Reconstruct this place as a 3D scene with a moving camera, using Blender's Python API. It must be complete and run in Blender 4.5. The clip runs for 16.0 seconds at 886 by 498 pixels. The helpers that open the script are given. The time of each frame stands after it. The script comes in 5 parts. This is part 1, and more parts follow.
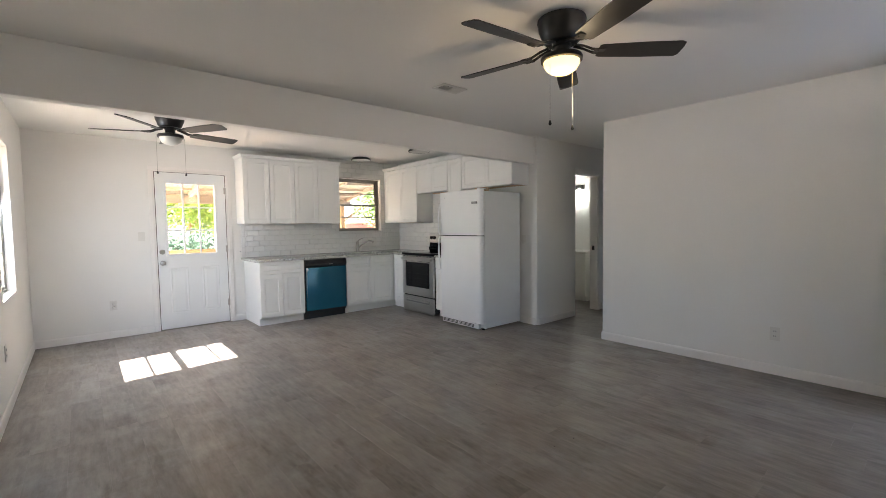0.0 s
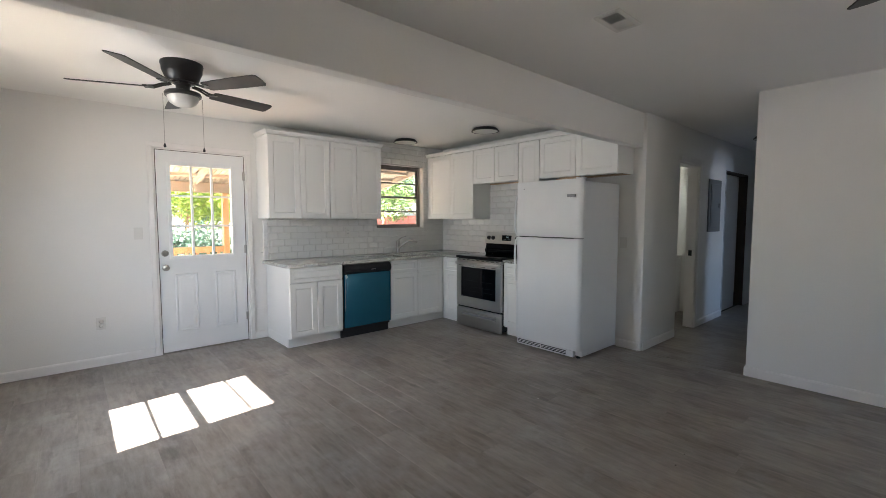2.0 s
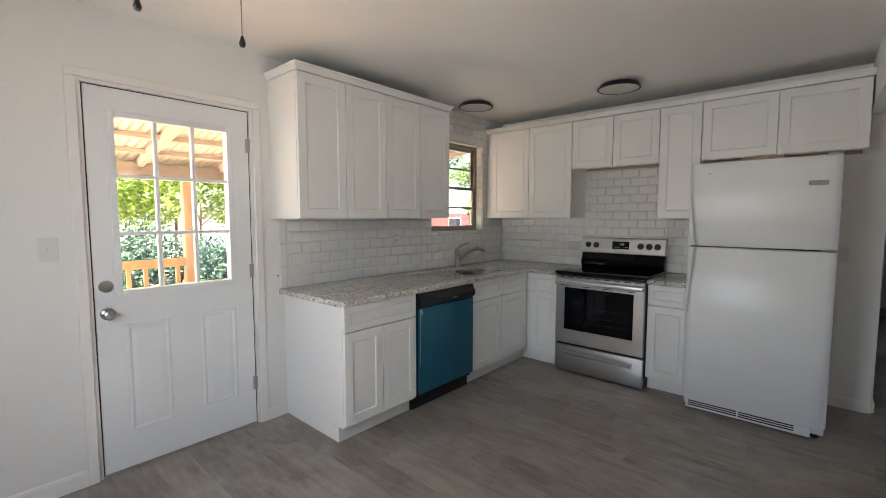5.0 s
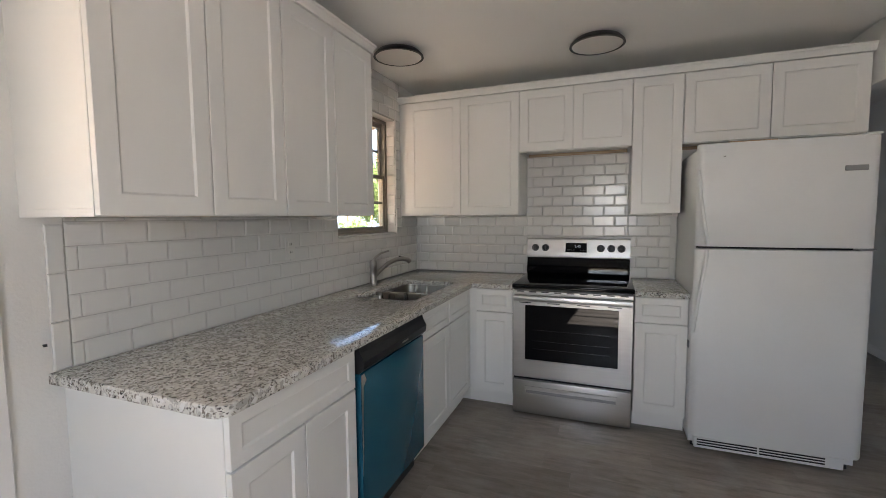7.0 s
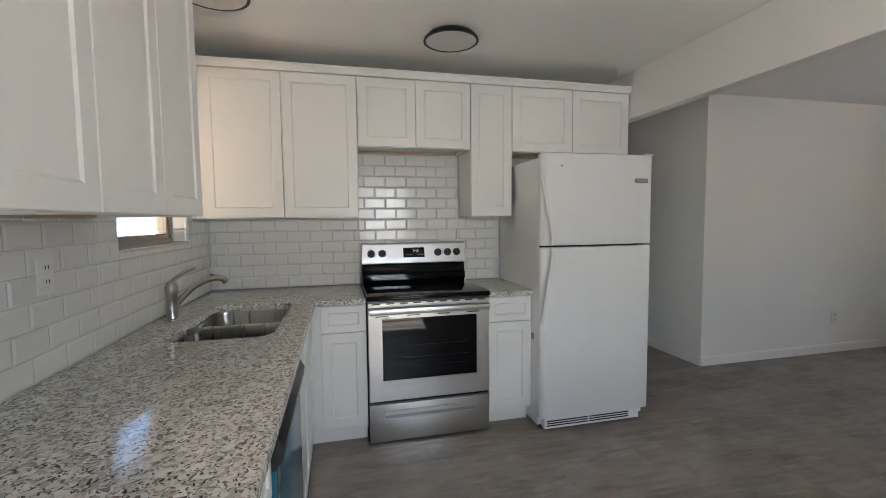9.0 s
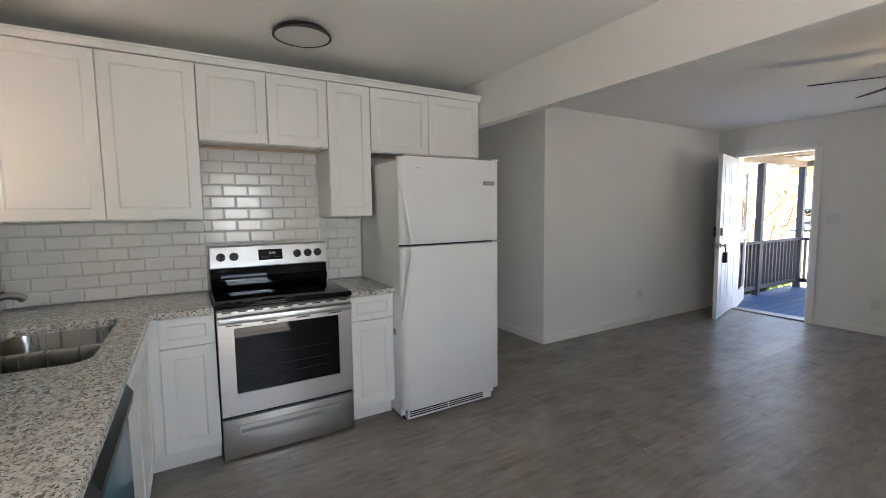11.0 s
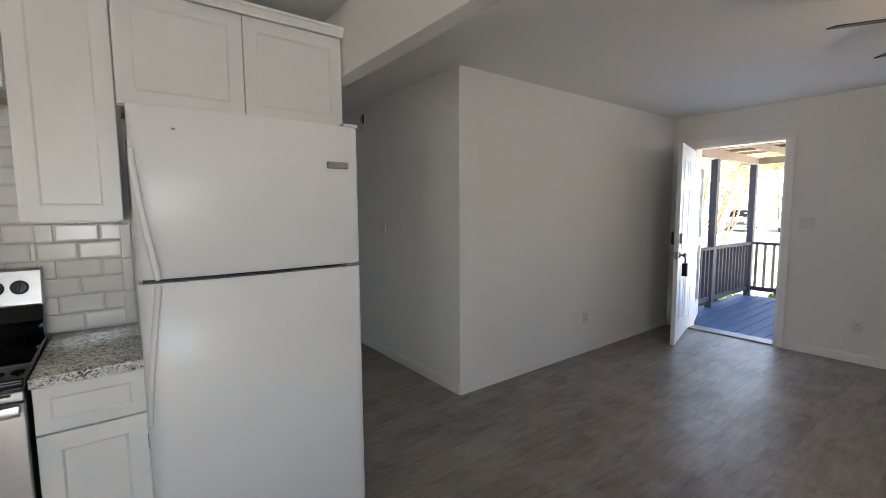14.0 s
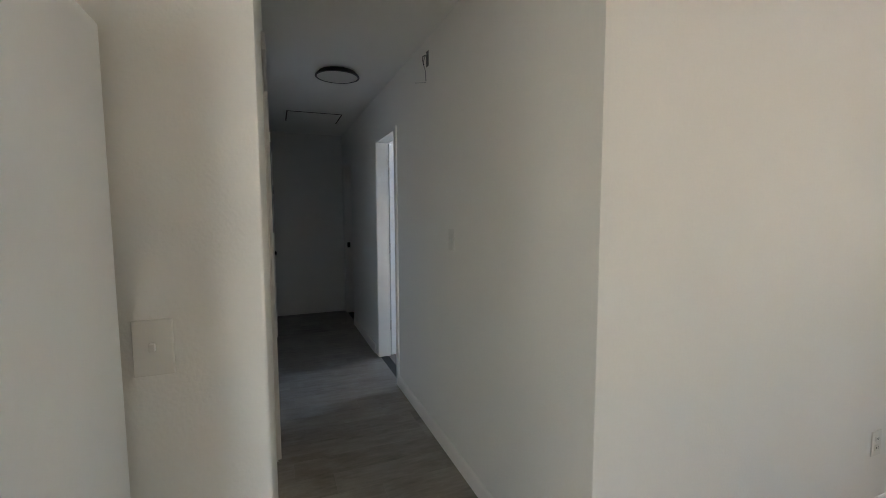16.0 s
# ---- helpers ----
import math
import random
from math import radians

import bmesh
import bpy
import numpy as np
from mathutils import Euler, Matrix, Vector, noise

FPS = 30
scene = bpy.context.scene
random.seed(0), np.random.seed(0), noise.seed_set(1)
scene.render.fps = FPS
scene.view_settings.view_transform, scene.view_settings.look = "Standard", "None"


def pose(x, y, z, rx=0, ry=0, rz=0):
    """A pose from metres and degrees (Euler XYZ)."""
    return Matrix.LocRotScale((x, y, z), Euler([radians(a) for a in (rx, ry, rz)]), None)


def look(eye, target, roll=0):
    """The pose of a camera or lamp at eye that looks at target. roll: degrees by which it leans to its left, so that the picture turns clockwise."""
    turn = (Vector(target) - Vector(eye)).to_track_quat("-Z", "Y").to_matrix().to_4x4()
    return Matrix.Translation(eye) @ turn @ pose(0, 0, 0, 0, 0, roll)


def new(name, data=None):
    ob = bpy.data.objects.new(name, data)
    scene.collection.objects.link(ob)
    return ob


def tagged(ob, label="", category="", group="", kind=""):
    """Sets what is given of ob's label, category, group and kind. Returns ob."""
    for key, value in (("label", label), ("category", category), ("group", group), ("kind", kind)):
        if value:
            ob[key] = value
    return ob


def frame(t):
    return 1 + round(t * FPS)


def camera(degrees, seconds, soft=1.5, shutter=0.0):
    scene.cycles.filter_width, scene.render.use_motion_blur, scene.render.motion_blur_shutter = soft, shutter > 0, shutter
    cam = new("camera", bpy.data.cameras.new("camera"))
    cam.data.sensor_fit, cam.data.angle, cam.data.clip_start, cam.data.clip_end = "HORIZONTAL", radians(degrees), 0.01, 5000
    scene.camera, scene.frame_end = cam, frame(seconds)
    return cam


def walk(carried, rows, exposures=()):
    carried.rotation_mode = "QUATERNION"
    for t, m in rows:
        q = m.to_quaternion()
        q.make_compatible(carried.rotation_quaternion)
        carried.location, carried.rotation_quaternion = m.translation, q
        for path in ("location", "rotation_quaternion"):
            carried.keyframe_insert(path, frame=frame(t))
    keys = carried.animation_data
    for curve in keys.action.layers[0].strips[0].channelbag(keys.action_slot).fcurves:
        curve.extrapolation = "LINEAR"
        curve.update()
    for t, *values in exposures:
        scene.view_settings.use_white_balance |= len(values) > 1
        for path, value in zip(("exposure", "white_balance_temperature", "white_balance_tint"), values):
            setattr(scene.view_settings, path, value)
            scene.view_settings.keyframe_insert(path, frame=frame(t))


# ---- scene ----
cam = camera(92.0, 16.0, soft=0.8)
EXPOSURES = [
    (0, 4.10, 6500, 12), (1.5, 4.05, 6350, 11), (2, 3.78, 6280, 11), (3, 3.60, 6250, 11), (3.5, 3.68, 6200, 11), (6, 3.52, 6700, 13), (7, 3.60, 6650, 14), (9, 3.93, 6400, 11),
    (12.5, 3.93, 6450, 12), (14.5, 3.89, 6550, 12), (15.0, 3.93, 6600, 12), (15.5, 3.98, 7000, 11), (16, 4.58, 7000, 9),
]
PATH = [
    (0, (0.24, 0.537, 1.323), (1.529, 2.062, 1.214), -0.8),
    (0.5, (0.279, 0.834, 1.327), (1.576, 2.352, 1.21), -0.5),
    (1, (0.297, 1.217, 1.351), (1.603, 2.727, 1.228), -0.3),
    (1.5, (0.299, 1.626, 1.386), (1.606, 3.134, 1.252), -0.2),
    (2, (0.319, 2.043, 1.374), (1.632, 3.546, 1.236), -0.0),
    (2.5, (0.341, 2.474, 1.366), (1.659, 3.972, 1.225), 0.1),
    (3, (0.318, 2.867, 1.381), (1.639, 4.362, 1.24), 0.1),
    (3.5, (0.349, 3.241, 1.392), (1.676, 4.731, 1.252), 0.1),
    (6, (0.823, 4.977, 1.399), (2.517, 6.029, 1.246), 0.0),
    (6.5, (1.031, 5.254, 1.386), (2.82, 6.136, 1.238), -0.1),
    (7, (1.219, 5.508, 1.378), (3.08, 6.225, 1.226), -0.5),
    (7.5, (1.377, 5.769, 1.407), (3.316, 6.228, 1.237), -0.7),
    (8, (1.538, 5.955, 1.419), (3.527, 6.058, 1.244), -0.6),
    (8.5, (1.587, 6.112, 1.408), (3.574, 5.949, 1.246), -0.6),
    (9, (1.567, 6.254, 1.365), (3.507, 5.789, 1.228), -0.6),
    (11.5, (1.487, 6.167, 1.421), (3.174, 5.108, 1.241), -0.7),
    (12, (1.52, 6.103, 1.4), (3.174, 4.991, 1.231), -0.7),
    (12.5, (1.598, 5.912, 1.417), (3.224, 4.762, 1.241), -0.7),
    (13, (1.721, 5.694, 1.406), (3.334, 4.525, 1.225), -0.5),
    (13.5, (2.009, 5.424, 1.429), (3.604, 4.231, 1.25), -0.5),
    (14, (2.305, 5.078, 1.424), (3.894, 3.879, 1.237), -0.4),
    (14.5, (2.677, 4.756, 1.421), (4.255, 3.542, 1.231), -0.3),
    (15, (3.021, 4.434, 1.441), (4.600, 3.222, 1.244), -0.2),
    (15.5, (3.390, 4.148, 1.445), (5.129, 3.182, 1.240), 0.0),
    (16, (3.750, 3.966, 1.401), (5.605, 3.238, 1.228), -0.2),
]
walk(cam, [(t, look(eye, target, roll)) for t, eye, target, roll in PATH], exposures=EXPOSURES)

# ---- world, sun, lights, exposure ----
world = bpy.data.worlds.new("sky")
scene.world = world
world.use_nodes = True
wn = world.node_tree.nodes
sky = wn.new("ShaderNodeTexSky")
sky.sky_type = 'NISHITA'
sky.sun_disc = False
SUN_FROM = Vector((-1.0, -0.09, 1.15)).normalized()
sky.sun_elevation = math.asin(SUN_FROM.z)
sky.sun_rotation = math.atan2(SUN_FROM.x, SUN_FROM.y)
wn["Background"].inputs[1].default_value = 0.06
world.node_tree.links.new(sky.outputs[0], wn["Background"].inputs[0])
sun = new("sun", bpy.data.lights.new("sun", 'SUN'))
sun.data.energy = 5.0
sun.data.angle = radians(0.5)
sun.data.color = (1.0, 0.965, 0.905)
sun.matrix_world = look(SUN_FROM * 30, (0, 0, 0))


def window_light(name, x, y, z, wx, wz, aim, power, color):
    """Skylight that enters through an opening."""
    la = bpy.data.lights.new(name, 'AREA')
    la.shape, la.size, la.size_y, la.energy, la.color = 'RECTANGLE', wx, wz, power, color
    ob = new(name, la)
    ob.matrix_world = look((x, y, z), aim)
    return ob


window_light("skylight_dining_window", -0.40, 5.42, 1.45, 0.75, 1.1, (1.0, 5.42, 0.35), 2.3, (0.74, 0.86, 1.0))
window_light("skylight_front_door", 4.10, -0.42, 1.05, 0.8, 2.0, (4.1, 2, 0.1), 0.48, (0.33, 0.57, 1.0))
window_light("skylight_back_door", 1.39, 7.33, 1.46, 0.55, 0.9, (1.39, 5, 0.3), 0.12, (0.95, 0.97, 0.95))

# ---- materials ----


def mat(name, base, rough=0.5, metal=0.0, vary=0.06, scale=3.0, fine=60.0, bump=0.0, bump_scale=40.0, coat=0.0, stretch=(1, 1, 1)):
    """A surface with broad and fine variation in tone and roughness, and a fine relief."""
    m = bpy.data.materials.new(name)
    m.use_nodes = True
    n, l = m.node_tree.nodes, m.node_tree.links
    p = n["Principled BSDF"]
    p.inputs["Roughness"].default_value = rough
    p.inputs["Metallic"].default_value = metal
    p.inputs["Coat Weight"].default_value = coat
    tc = n.new("ShaderNodeTexCoord")
    mp = n.new("ShaderNodeMapping")
    mp.inputs["Scale"].default_value = stretch
    l.new(tc.outputs["Object"], mp.inputs[0])
    broad = n.new("ShaderNodeTexNoise")
    broad.inputs["Scale"].default_value = scale
    broad.inputs["Detail"].default_value = 4
    grain = n.new("ShaderNodeTexNoise")
    grain.inputs["Scale"].default_value = fine
    grain.inputs["Detail"].default_value = 3
    add = n.new("ShaderNodeMath")
    add.operation = 'MULTIPLY_ADD'
    add.inputs[1].default_value = 0.4
    for tex in (broad, grain):
        l.new(mp.outputs[0], tex.inputs["Vector"])
    l.new(grain.outputs["Fac"], add.inputs[0])
    l.new(broad.outputs["Fac"], add.inputs[2])
    ramp = n.new("ShaderNodeValToRGB")
    ramp.color_ramp.elements[0].position, ramp.color_ramp.elements[1].position = 0.4, 1.0
    lo = [max(0, c * (1 - vary)) for c in base]
    hi = [min(1, c * (1 + vary)) for c in base]
    ramp.color_ramp.elements[0].color, ramp.color_ramp.elements[1].color = (*lo, 1), (*hi, 1)
    l.new(add.outputs[0], ramp.inputs[0])
    l.new(ramp.outputs[0], p.inputs["Base Color"])
    rr = n.new("ShaderNodeMapRange")
    rr.inputs["To Min"].default_value = max(0.02, rough * 0.88)
    rr.inputs["To Max"].default_value = min(1, rough * 1.12)
    l.new(broad.outputs["Fac"], rr.inputs["Value"])
    l.new(rr.outputs[0], p.inputs["Roughness"])
    if bump:
        bt = n.new("ShaderNodeTexNoise")
        bt.inputs["Scale"].default_value = bump_scale
        bt.inputs["Detail"].default_value = 4
        l.new(mp.outputs[0], bt.inputs["Vector"])
        bn = n.new("ShaderNodeBump")
        bn.inputs["Strength"].default_value = bump
        bn.inputs["Distance"].default_value = 0.01
        l.new(bt.outputs["Fac"], bn.inputs["Height"])
        l.new(bn.outputs[0], p.inputs["Normal"])
    return m


def glass_mat(name, tint=(1, 1, 1)):
    m = bpy.data.materials.new(name)
    m.use_nodes = True
    n, l = m.node_tree.nodes, m.node_tree.links
    n.remove(n["Principled BSDF"])
    tr = n.new("ShaderNodeBsdfTransparent")
    tr.inputs[0].default_value = (*tint, 1)
    gl = n.new("ShaderNodeBsdfGlossy")
    gl.inputs["Roughness"].default_value = 0.02
    lw = n.new("ShaderNodeLayerWeight")
    pw_ = n.new("ShaderNodeMath"); pw_.operation = 'POWER'; pw_.inputs[1].default_value = 4.5
    l.new(lw.outputs["Facing"], pw_.inputs[0])
    fr = n.new("ShaderNodeMath"); fr.operation = 'MULTIPLY_ADD'
    fr.inputs[1].default_value, fr.inputs[2].default_value = 0.6, 0.025
    l.new(pw_.outputs[0], fr.inputs[0])
    mx = n.new("ShaderNodeMixShader")
    l.new(fr.outputs[0], mx.inputs[0])
    l.new(tr.outputs[0], mx.inputs[1])
    l.new(gl.outputs[0], mx.inputs[2])
    l.new(mx.outputs[0], n["Material Output"].inputs[0])
    return m


def glow(name, color, strength):
    m = bpy.data.materials.new(name)
    m.use_nodes = True
    p = m.node_tree.nodes["Principled BSDF"]
    p.inputs["Base Color"].default_value = (*color, 1)
    p.inputs["Emission Color"].default_value = (*color, 1)
    p.inputs["Emission Strength"].default_value = strength
    return m


def plank_mat(name):
    """Grey-brown vinyl plank: each board its own tone, with long grain and cloudy wear."""
    m = bpy.data.materials.new(name)
    m.use_nodes = True
    n, l = m.node_tree.nodes, m.node_tree.links
    p = n["Principled BSDF"]
    tc, info = n.new("ShaderNodeTexCoord"), n.new("ShaderNodeObjectInfo")
    geo = n.new("ShaderNodeNewGeometry")
    mp = n.new("ShaderNodeMapping")
    mp.inputs["Scale"].default_value = (9.0, 1.6, 1.0)
    off = n.new("ShaderNodeVectorMath")
    off.operation = 'MULTIPLY_ADD'
    comb = n.new("ShaderNodeCombineXYZ")
    for i in range(3):
        l.new(info.outputs["Random"], comb.inputs[i])
    off.inputs[1].default_value = (37, 21, 13)
    l.new(comb.outputs[0], off.inputs[0])
    l.new(geo.outputs["Position"], off.inputs[2])
    l.new(off.outputs[0], mp.inputs[0])
    grain = n.new("ShaderNodeTexNoise")
    grain.inputs["Scale"].default_value, grain.inputs["Detail"].default_value = 3.0, 8
    grain.inputs["Roughness"].default_value = 0.65
    l.new(mp.outputs[0], grain.inputs["Vector"])
    cloud = n.new("ShaderNodeTexNoise")
    cloud.inputs["Scale"].default_value, cloud.inputs["Detail"].default_value = 3.0, 5
    l.new(off.outputs[0], cloud.inputs["Vector"])
    wear = n.new("ShaderNodeTexNoise")
    wear.inputs["Scale"].default_value, wear.inputs["Detail"].default_value = 1.1, 6
    l.new(geo.outputs["Position"], wear.inputs["Vector"])
    s1 = n.new("ShaderNodeMath"); s1.operation = 'MULTIPLY_ADD'; s1.inputs[1].default_value = 0.55
    l.new(grain.outputs["Fac"], s1.inputs[0])
    s0 = n.new("ShaderNodeMath"); s0.operation = 'MULTIPLY'; s0.inputs[1].default_value = 0.35
    l.new(cloud.outputs["Fac"], s0.inputs[0])
    l.new(s0.outputs[0], s1.inputs[2])
    s2 = n.new("ShaderNodeMath"); s2.operation = 'MULTIPLY_ADD'; s2.inputs[1].default_value = 0.11
    l.new(info.outputs["Random"], s2.inputs[0])
    l.new(s1.outputs[0], s2.inputs[2])
    ramp = n.new("ShaderNodeValToRGB")
    e = ramp.color_ramp.elements
    e[0].position, e[0].color = 0.30, (0.135, 0.112, 0.093, 1)
    e[1].position, e[1].color = 0.80, (0.415, 0.366, 0.320, 1)
    mid = e.new(0.54)
    mid.color = (0.275, 0.239, 0.206, 1)
    l.new(s2.outputs[0], ramp.inputs[0])
    dn = n.new("ShaderNodeTexNoise")
    dn.inputs["Scale"].default_value, dn.inputs["Detail"].default_value, dn.inputs["Roughness"].default_value = 2.6, 9, 0.7
    l.new(geo.outputs["Position"], dn.inputs["Vector"])
    dr = n.new("ShaderNodeMapRange")
    dr.inputs["From Min"].default_value, dr.inputs["From Max"].default_value = 0.50, 0.78
    dr.inputs["To Max"].default_value = 0.52
    l.new(dn.outputs["Fac"], dr.inputs["Value"])
    dm = n.new("ShaderNodeMix"); dm.data_type = 'RGBA'
    dm.inputs["B"].default_value = (0.43, 0.415, 0.40, 1)
    l.new(dr.outputs[0], dm.inputs["Factor"])
    l.new(ramp.outputs[0], dm.inputs["A"])
    # dark knots and smudges drawn out along the boards
    km = n.new("ShaderNodeMapping")
    km.inputs["Scale"].default_value = (7.0, 2.2, 1.0)
    l.new(off.outputs[0], km.inputs[0])
    kn = n.new("ShaderNodeTexNoise")
    kn.inputs["Scale"].default_value, kn.inputs["Detail"].default_value, kn.inputs["Roughness"].default_value = 1.3, 6, 0.62
    l.new(km.outputs[0], kn.inputs["Vector"])
    kr = n.new("ShaderNodeMapRange")
    kr.inputs["From Min"].default_value, kr.inputs["From Max"].default_value = 0.57, 0.74
    kr.inputs["To Max"].default_value = 0.62
    l.new(kn.outputs["Fac"], kr.inputs["Value"])
    kx = n.new("ShaderNodeMix"); kx.data_type = 'RGBA'
    kx.inputs["B"].default_value = (0.085, 0.068, 0.056, 1)
    l.new(kr.outputs[0], kx.inputs["Factor"])
    l.new(dm.outputs["Result"], kx.inputs["A"])
    l.new(kx.outputs["Result"], p.inputs["Base Color"])
    rr = n.new("ShaderNodeMapRange")
    rr.inputs["From Min"].default_value, rr.inputs["From Max"].default_value = 0.3, 0.7
    rr.inputs["To Min"].default_value, rr.inputs["To Max"].default_value = 0.30, 0.48
    l.new(wear.outputs["Fac"], rr.inputs["Value"])
    l.new(rr.outputs[0], p.inputs["Roughness"])
    bn = n.new("ShaderNodeBump")
    bn.inputs["Strength"].default_value, bn.inputs["Distance"].default_value = 0.25, 0.004
    l.new(grain.outputs["Fac"], bn.inputs["Height"])
    l.new(bn.outputs[0], p.inputs["Normal"])
    return m


def granite_mat(name):
    """Speckled pale granite: cream ground, grey clouds, brown and black crystals."""
    m = bpy.data.materials.new(name)
    m.use_nodes = True
    n, l = m.node_tree.nodes, m.node_tree.links
    p = n["Principled BSDF"]
    p.inputs["Roughness"].default_value = 0.12
    tc = n.new("ShaderNodeTexCoord")
    warp = n.new("ShaderNodeTexNoise")
    warp.inputs["Scale"].default_value = 45
    vm = n.new("ShaderNodeVectorMath"); vm.operation = 'MULTIPLY_ADD'
    vm.inputs[1].default_value = (0.03, 0.03, 0.03)
    l.new(tc.outputs["Object"], warp.inputs["Vector"])
    l.new(warp.outputs["Color"], vm.inputs[0])
    l.new(tc.outputs["Object"], vm.inputs[2])
    out = None
    layers = ((95, (0.64, 0.62, 0.565), (0.43, 0.415, 0.38), 0.50, 0.66), (60, None, (0.72, 0.71, 0.68), 0.72, 0.9), (150, None, (0.20, 0.175, 0.15), 0.83, 0.90), (210, None, (0.045, 0.04, 0.038), 0.91, 0.94))
    for scale, a, b, lo, hi in layers:
        v = n.new("ShaderNodeTexVoronoi")
        v.inputs["Scale"].default_value = scale
        l.new(vm.outputs[0], v.inputs["Vector"])
        sep = n.new("ShaderNodeSeparateColor")
        l.new(v.outputs["Color"], sep.inputs[0])
        r = n.new("ShaderNodeMapRange")
        r.inputs["From Min"].default_value, r.inputs["From Max"].default_value = lo, hi
        l.new(sep.outputs[0], r.inputs["Value"])
        mx = n.new("ShaderNodeMix"); mx.data_type = 'RGBA'
        l.new(r.outputs[0], mx.inputs["Factor"])
        if out is None:
            mx.inputs["A"].default_value = (*a, 1)
        else:
            l.new(out, mx.inputs["A"])
        mx.inputs["B"].default_value = (*b, 1)
        out = mx.outputs["Result"]
    l.new(out, p.inputs["Base Color"])
    return m


def leaf_mat(name, a, b):
    m = bpy.data.materials.new(name)
    m.use_nodes = True
    n, l = m.node_tree.nodes, m.node_tree.links
    p = n["Principled BSDF"]
    p.inputs["Roughness"].default_value = 0.6
    p.inputs["Transmission Weight"].default_value = 0.0
    geo = n.new("ShaderNodeNewGeometry")
    ramp = n.new("ShaderNodeValToRGB")
    ramp.color_ramp.elements[0].color, ramp.color_ramp.elements[1].color = (*a, 1), (*b, 1)
    l.new(geo.outputs["Random Per Island"], ramp.inputs[0])
    l.new(ramp.outputs[0], p.inputs["Base Color"])
    tl = n.new("ShaderNodeBsdfTranslucent")
    l.new(ramp.outputs[0], tl.inputs[0])
    mx = n.new("ShaderNodeMixShader")
    mx.inputs[0].default_value = 0.35
    l.new(p.outputs[0], mx.inputs[1])
    l.new(tl.outputs[0], mx.inputs[2])
    l.new(mx.outputs[0], n["Material Output"].inputs[0])
    return m


WALL = mat("wall_paint", (0.80, 0.782, 0.748), 0.62, vary=0.025, scale=1.5, fine=90, bump=0.12, bump_scale=120)
CEIL = mat("ceiling_paint", (0.87, 0.855, 0.82), 0.8, vary=0.02, scale=1.2, fine=140, bump=0.2, bump_scale=160)
TRIM = mat("trim_paint", (0.83, 0.80, 0.77), 0.35, vary=0.03, scale=4, bump=0.05)
DOORW = mat("door_paint", (0.82, 0.82, 0.81), 0.33, vary=0.025, scale=4, bump=0.04)
CAB = mat("cabinet_paint", (0.83, 0.82, 0.785), 0.34, vary=0.015, scale=3, bump=0.03, bump_scale=25)
RAWWOOD = mat("raw_plywood", (0.55, 0.40, 0.27), 0.7, vary=0.15, scale=3, stretch=(1, 12, 12))
GRANITE = granite_mat("granite")
TILE = mat("tile_glaze", (0.75, 0.735, 0.705), 0.15, vary=0.02, scale=6, bump=0.04, bump_scale=9)
GROUT = mat("grout", (0.55, 0.53, 0.50), 0.85, vary=0.08, fine=200)
STEEL = mat("brushed_steel", (0.60, 0.59, 0.575), 0.30, metal=1.0, vary=0.05, scale=2, fine=90, bump=0.04, bump_scale=60, stretch=(1, 1, 30))
SINKSTEEL = mat("sink_steel", (0.34, 0.325, 0.30), 0.28, metal=1.0, vary=0.08, scale=3, fine=80, stretch=(1, 20, 1))
NICKEL = mat("satin_nickel", (0.44, 0.42, 0.39), 0.28, metal=1.0, vary=0.04)
BLACKG = mat("black_glass", (0.004, 0.004, 0.005), 0.03, vary=0.1)
BLACKG.node_tree.nodes["Principled BSDF"].inputs["Specular IOR Level"].default_value = 0.27
BLACKP = mat("black_plastic", (0.012, 0.012, 0.013), 0.33, vary=0.12)
BLUEFILM = mat("blue_film", (0.016, 0.122, 0.190), 0.20, metal=0.2, vary=0.10, scale=3, bump=0.10, bump_scale=6)
FRIDGEW = mat("fridge_enamel", (0.80, 0.805, 0.80), 0.30, vary=0.02, scale=5, bump=0.04, bump_scale=220)
FGREY = mat("fridge_grey", (0.33, 0.33, 0.33), 0.5, vary=0.06)
FANBLK = mat("fan_bronze", (0.018, 0.016, 0.015), 0.36, vary=0.15)
BLADE = mat("fan_blade", (0.028, 0.025, 0.024), 0.42, vary=0.2, scale=5, stretch=(1, 10, 1))
BOWL = mat("frosted_bowl", (0.58, 0.56, 0.52), 0.35, vary=0.03)
BOWLON = glow("lit_bowl", (1.0, 0.66, 0.24), 0.17)
DIFF = mat("light_diffuser", (0.62, 0.60, 0.57), 0.45, vary=0.02)
PLASTIC = mat("white_plastic", (0.71, 0.69, 0.65), 0.35, vary=0.02)
ALU = mat("aluminium_frame", (0.31, 0.285, 0.25), 0.45, metal=0.5, vary=0.12)
GREYBOX = mat("panel_grey", (0.20, 0.21, 0.21), 0.45, vary=0.06)
GLASS = glass_mat("pane_glass")
SCREEN = glass_mat("hazy_glass", (0.86, 0.9, 0.95))
PLANK = plank_mat("vinyl_plank")
SUBFLOOR = mat("subfloor", (0.05, 0.045, 0.04), 0.9)
# blue-grey paint with the blue of the sky's light mixed into its colour
DECK = mat("skylit_deck_paint", (0.024, 0.070, 0.190), 0.55, vary=0.2, scale=2, fine=40, stretch=(12, 1, 1))
RAILDK = mat("rail_paint", (0.036, 0.041, 0.062), 0.55, vary=0.15)
CEDAR = mat("cedar", (0.60, 0.37, 0.19), 0.7, vary=0.2, scale=4, stretch=(1, 1, 0.2))
RAFTER = mat("painted_rafter", (0.55, 0.47, 0.38), 0.7, vary=0.12)
